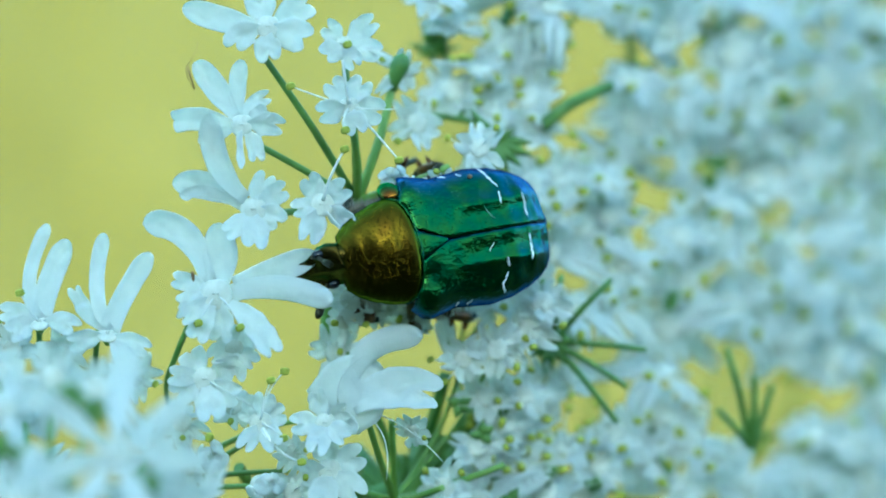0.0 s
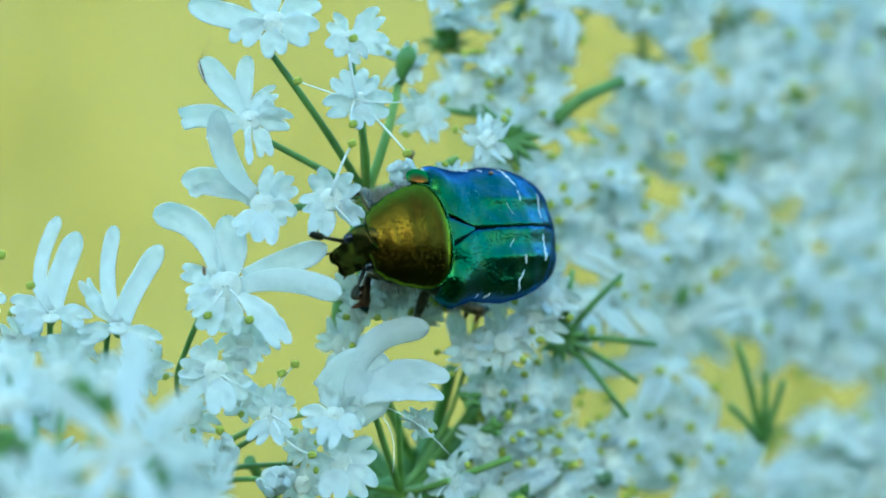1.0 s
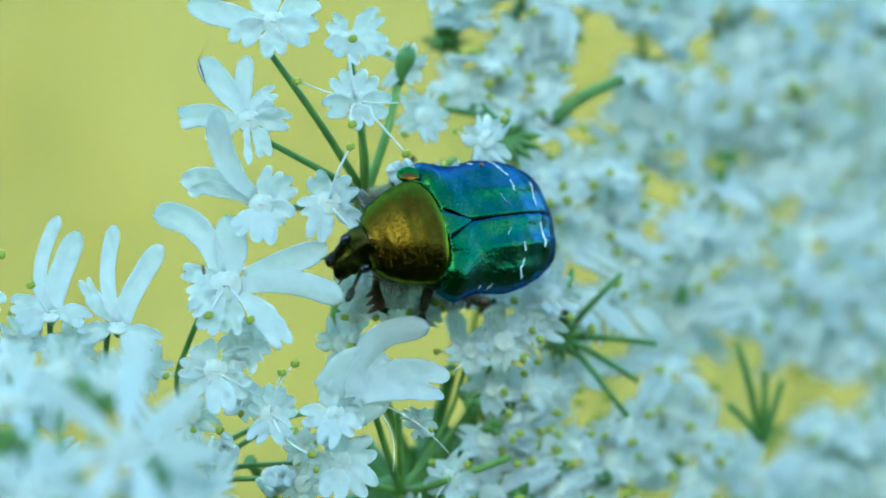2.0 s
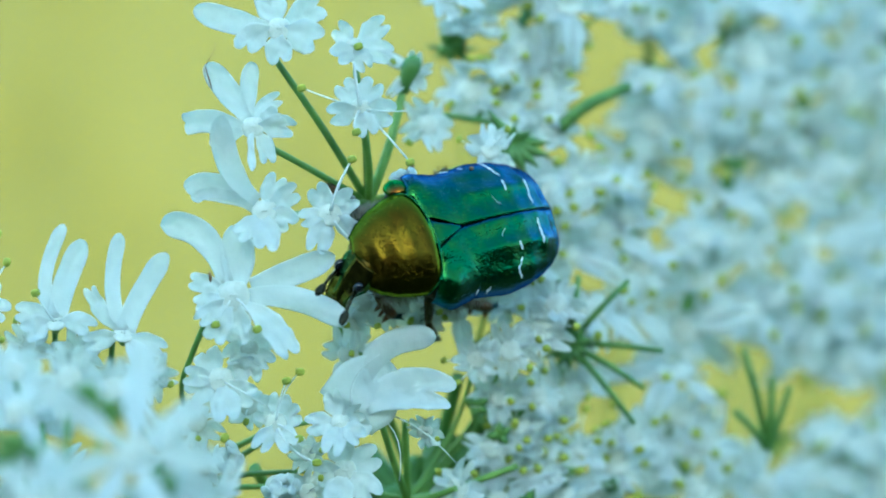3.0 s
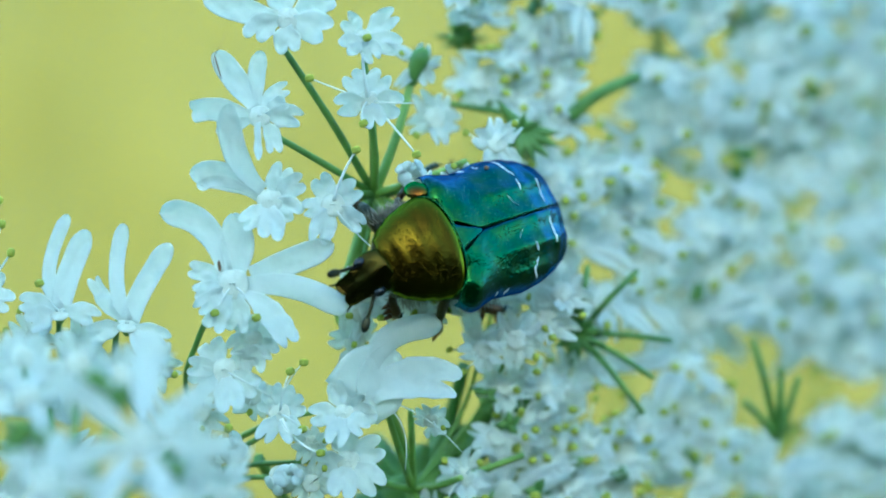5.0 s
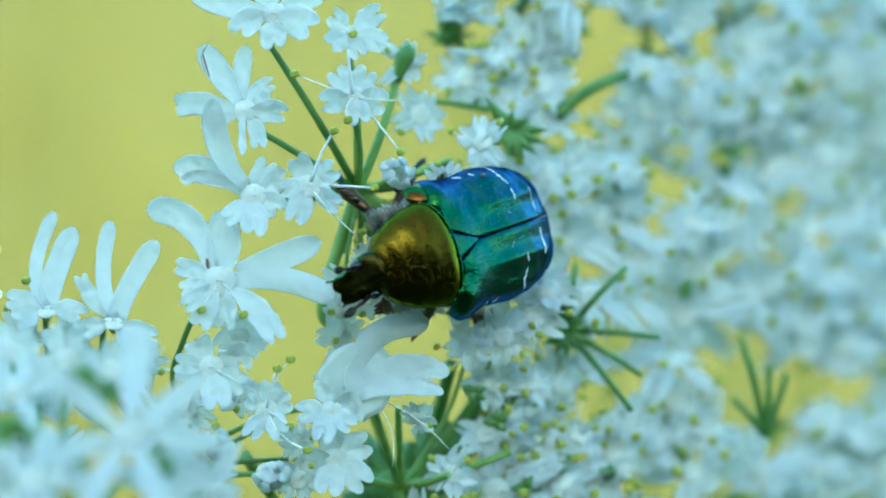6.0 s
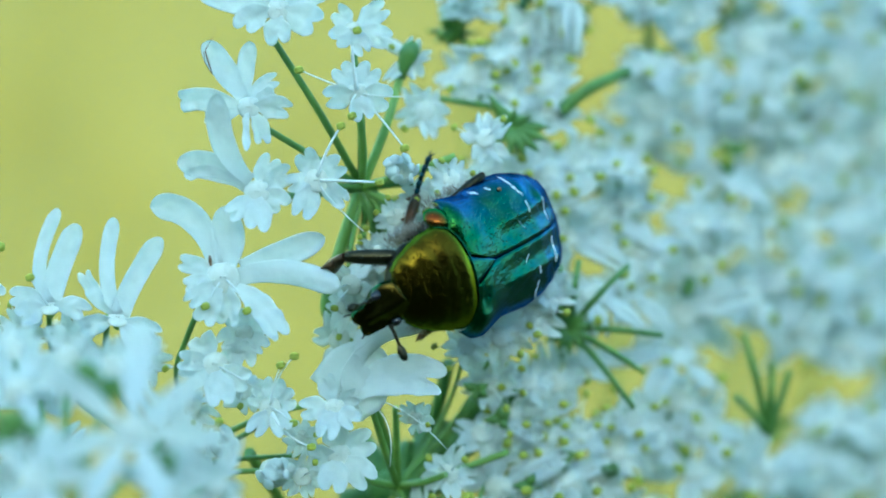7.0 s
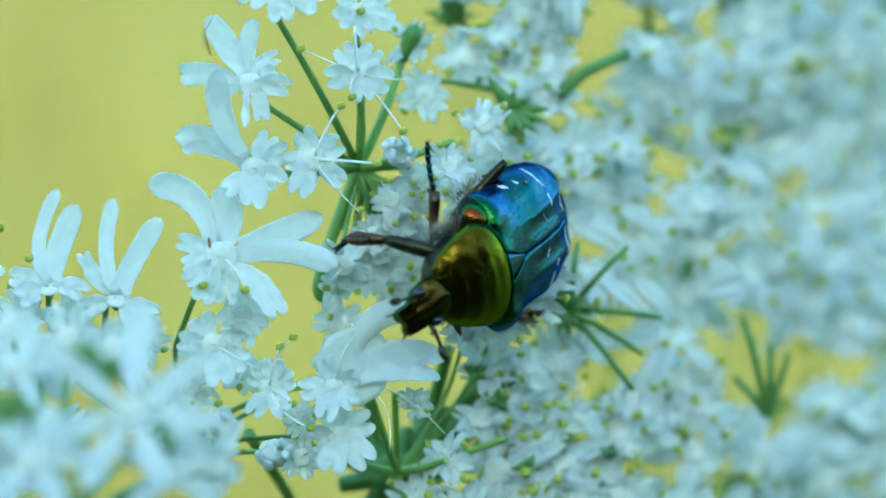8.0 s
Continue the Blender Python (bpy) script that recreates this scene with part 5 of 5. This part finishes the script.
    limb("left_fore", ((0, (-0.17, -0.03, -0.99), (-0.32, 0.8, -0.5), (-0.48, 0.03, -0.88)), (0.5, (-0.1, -0.16, -0.98), (0.01, 0.91, -0.42), (-0.45, 0.14, -0.88)),
                        (1, (0.0, -0.28, -0.96), (0.2, 0.92, -0.34), (-0.46, -0.06, -0.89)), (1.5, (-0.17, -0.27, -0.95), (0.13, 0.94, -0.32), (-0.54, 0.05, -0.84)),
                        (3, (-0.15, -0.2, -0.97), (-0.54, 0.67, -0.51), (-0.58, -0.04, -0.81)), (3.5, (-0.2, -0.17, -0.97), (-0.44, 0.7, -0.57), (-0.49, -0.03, -0.87)),
                        (4, (-0.29, -0.06, -0.96), (-0.4, 0.65, -0.65), (-0.5, -0.03, -0.86)), (5.5, (-0.13, -0.23, -0.97), (-0.31, 0.54, -0.78), (-0.59, 0.05, -0.81)),
                        (6, (-0.3, -0.12, -0.95), (-0.49, 0.43, -0.76), (-0.63, 0.11, -0.77)), (6.5, (-0.36, 0.04, -0.93), (-0.64, 0.31, -0.71), (-0.64, 0.21, -0.74)),
                        (7, (-0.4, 0.18, -0.9), (-0.61, 0.41, -0.68), (-0.64, 0.27, -0.72)), (8, (-0.71, 0.56, -0.44), (-0.76, 0.55, -0.36), (-0.76, 0.36, -0.54))))
    limb("left_hind", ((0, (-0.06, 0.4, -0.91), (-0.85, 0.33, -0.42), (-0.51, 0.01, -0.86)), (0.5, (-0.15, 0.45, -0.88), (-0.9, 0.29, -0.32), (-0.61, 0.02, -0.79)),
                        (1, (-0.47, 0.32, -0.82), (-0.92, 0.19, -0.35), (-0.71, -0.06, -0.7)), (1.5, (-0.5, 0.21, -0.84), (-0.93, 0.26, -0.27), (-0.73, -0.07, -0.68)),
                        (3, (-0.21, 0.15, -0.96), (-0.91, 0.3, -0.29), (-0.59, -0.1, -0.8)), (3.5, (-0.18, 0.15, -0.97), (-0.86, 0.34, -0.39), (-0.56, -0.05, -0.83)),
                        (4, (-0.19, 0.16, -0.97), (-0.82, 0.46, -0.35), (-0.58, -0.03, -0.81)), (5.5, (-0.26, 0.43, -0.86), (-0.95, 0.32, -0.08), (-0.72, 0.05, -0.69)),
                        (6, (-0.33, 0.55, -0.77), (-0.93, 0.31, -0.19), (-0.73, 0.1, -0.67)), (6.5, (-0.23, 0.73, -0.64), (-0.91, 0.35, -0.22), (-0.73, 0.23, -0.65)),
                        (7, (-0.23, 0.83, -0.5), (-0.88, 0.35, -0.33), (-0.73, 0.29, -0.62)), (8, (-0.26, 0.9, 0.35), (-0.9, 0.4, -0.18), (-0.83, 0.38, -0.4))))
    limb("left_mid", ((0, (-0.2, 0.5, -0.8), (-0.5, 0.3, -0.8), (-0.5, 0.2, -0.8)), (8, (-0.1, 0.45, -0.85), (-0.4, 0.2, -0.85), (-0.4, 0.1, -0.85))))
    # the clusters that the beetle's weight pulls: seconds, across, down, turn
    for c, rows in ((NEAR, ((0, 23, -2, 2.0), (0.5, 20, -3, 2.4), (1, 19, -4, 3.2), (1.5, 19, -3, 3.1), (3, 12, 0, 2.2), (3.5, 9, 0, 1.3), (4, 8, 1, 0.8), (5.5, 2, 4, 1.2), (6, -2, 2, 0.2), (6.5, -2, 1, 0), (7, 0, 0, 0), (7.5, 0, -1, -0.6), (8, -3, -1, -2.4))),
                    (LEFT, ((0, 13, 0, 0), (0.5, 12, -3, 0), (1, 12, -3, 0), (1.5, 13, -3, 0), (3, 10, 0, 0), (3.5, 4, -1, 0), (4, 1, -1, 0), (5.5, 0, 3, 0), (6, -2, 1, 0), (6.5, -3, 0, 0), (7, 0, 0, 0), (7.5, 1, -2, 0), (8, 0, -2, 0))),
                    (UNDER, ((0, 24, -3, 0), (0.5, 20, -6, 0), (1, 16, -7, 0), (1.5, 17, -7, 0), (3, 17, -3, 0), (3.5, 13, -1, 0), (4, 13, -2, 0), (5.5, 10, -4, 0), (6, 9, -4, 0), (6.5, 7, -5, 0), (7, 0, 0, 0), (7.5, -2, 4, 0), (8, 0, 7, 0))),
                    (FRONT, ((0, 2, 10, 0), (1, 0, 9, 0), (3, 2, 10, 0), (4, 0, 10, 0), (5.5, 0, 2, 0), (7, 0, 0, 0), (8, 0, -1, 0)))):
        walk(c.ob, [(t, Matrix.Translation(RIGHT * (du * S) - UP * (dv * S)) @ c.m @ Matrix.Rotation(radians(w), 4, "Z")) for t, du, dv, w in rows])
    k = LARGE.matrix_basis.copy()
    walk(LARGE, [(t, Matrix.Translation((du * S, -dv * S, 0)) @ k) for t, du, dv in ((0, 5, 3), (0.5, 4, 2), (1, 3, 2), (1.5, 3, 2), (3, 8, 5), (3.5, 1, 1), (4, -6, -1), (5.5, 2, 2), (6, 0, 1), (6.5, -1, -1), (7, 0, 0), (7.5, 0, -1), (8, -2, -3))])
    b = BOWED.matrix_basis.copy()
    walk(BOWED, [(t, b @ Matrix.Rotation(radians(-a), 4, "Z")) for t, a in ((0, -1), (1.5, 0), (3, 8), (3.5, 12), (4, 12), (5.5, 5.5), (6, 3.5), (6.5, 0.5), (8, 0))])
    m = SPRUNG.matrix_basis.copy()
    walk(SPRUNG, [(t, Matrix.Translation((du * S, -dv * S, 0)) @ m) for t, du, dv in ((0, 17, 16), (1, 16, 17), (1.5, 16, 18), (3, 10, 30), (3.5, 11, 31), (4, 11, 32), (5.3, 0, 26), (5.5, -9, 20), (6, -5, 2), (6.5, 0, 1), (7, 0, 0), (8, 1, -1))])
    # the stamen that the beetle holds down until it moves on
    for ob, before, after in CAUGHT:
        walk(ob, [(t, before @ Matrix.Rotation(radians(a), 4, "Y") @ after) for t, a in ((0, 80), (5.3, 80), (5.6, 70), (6.0, 20), (6.3, 2), (8, 0))])


motions()
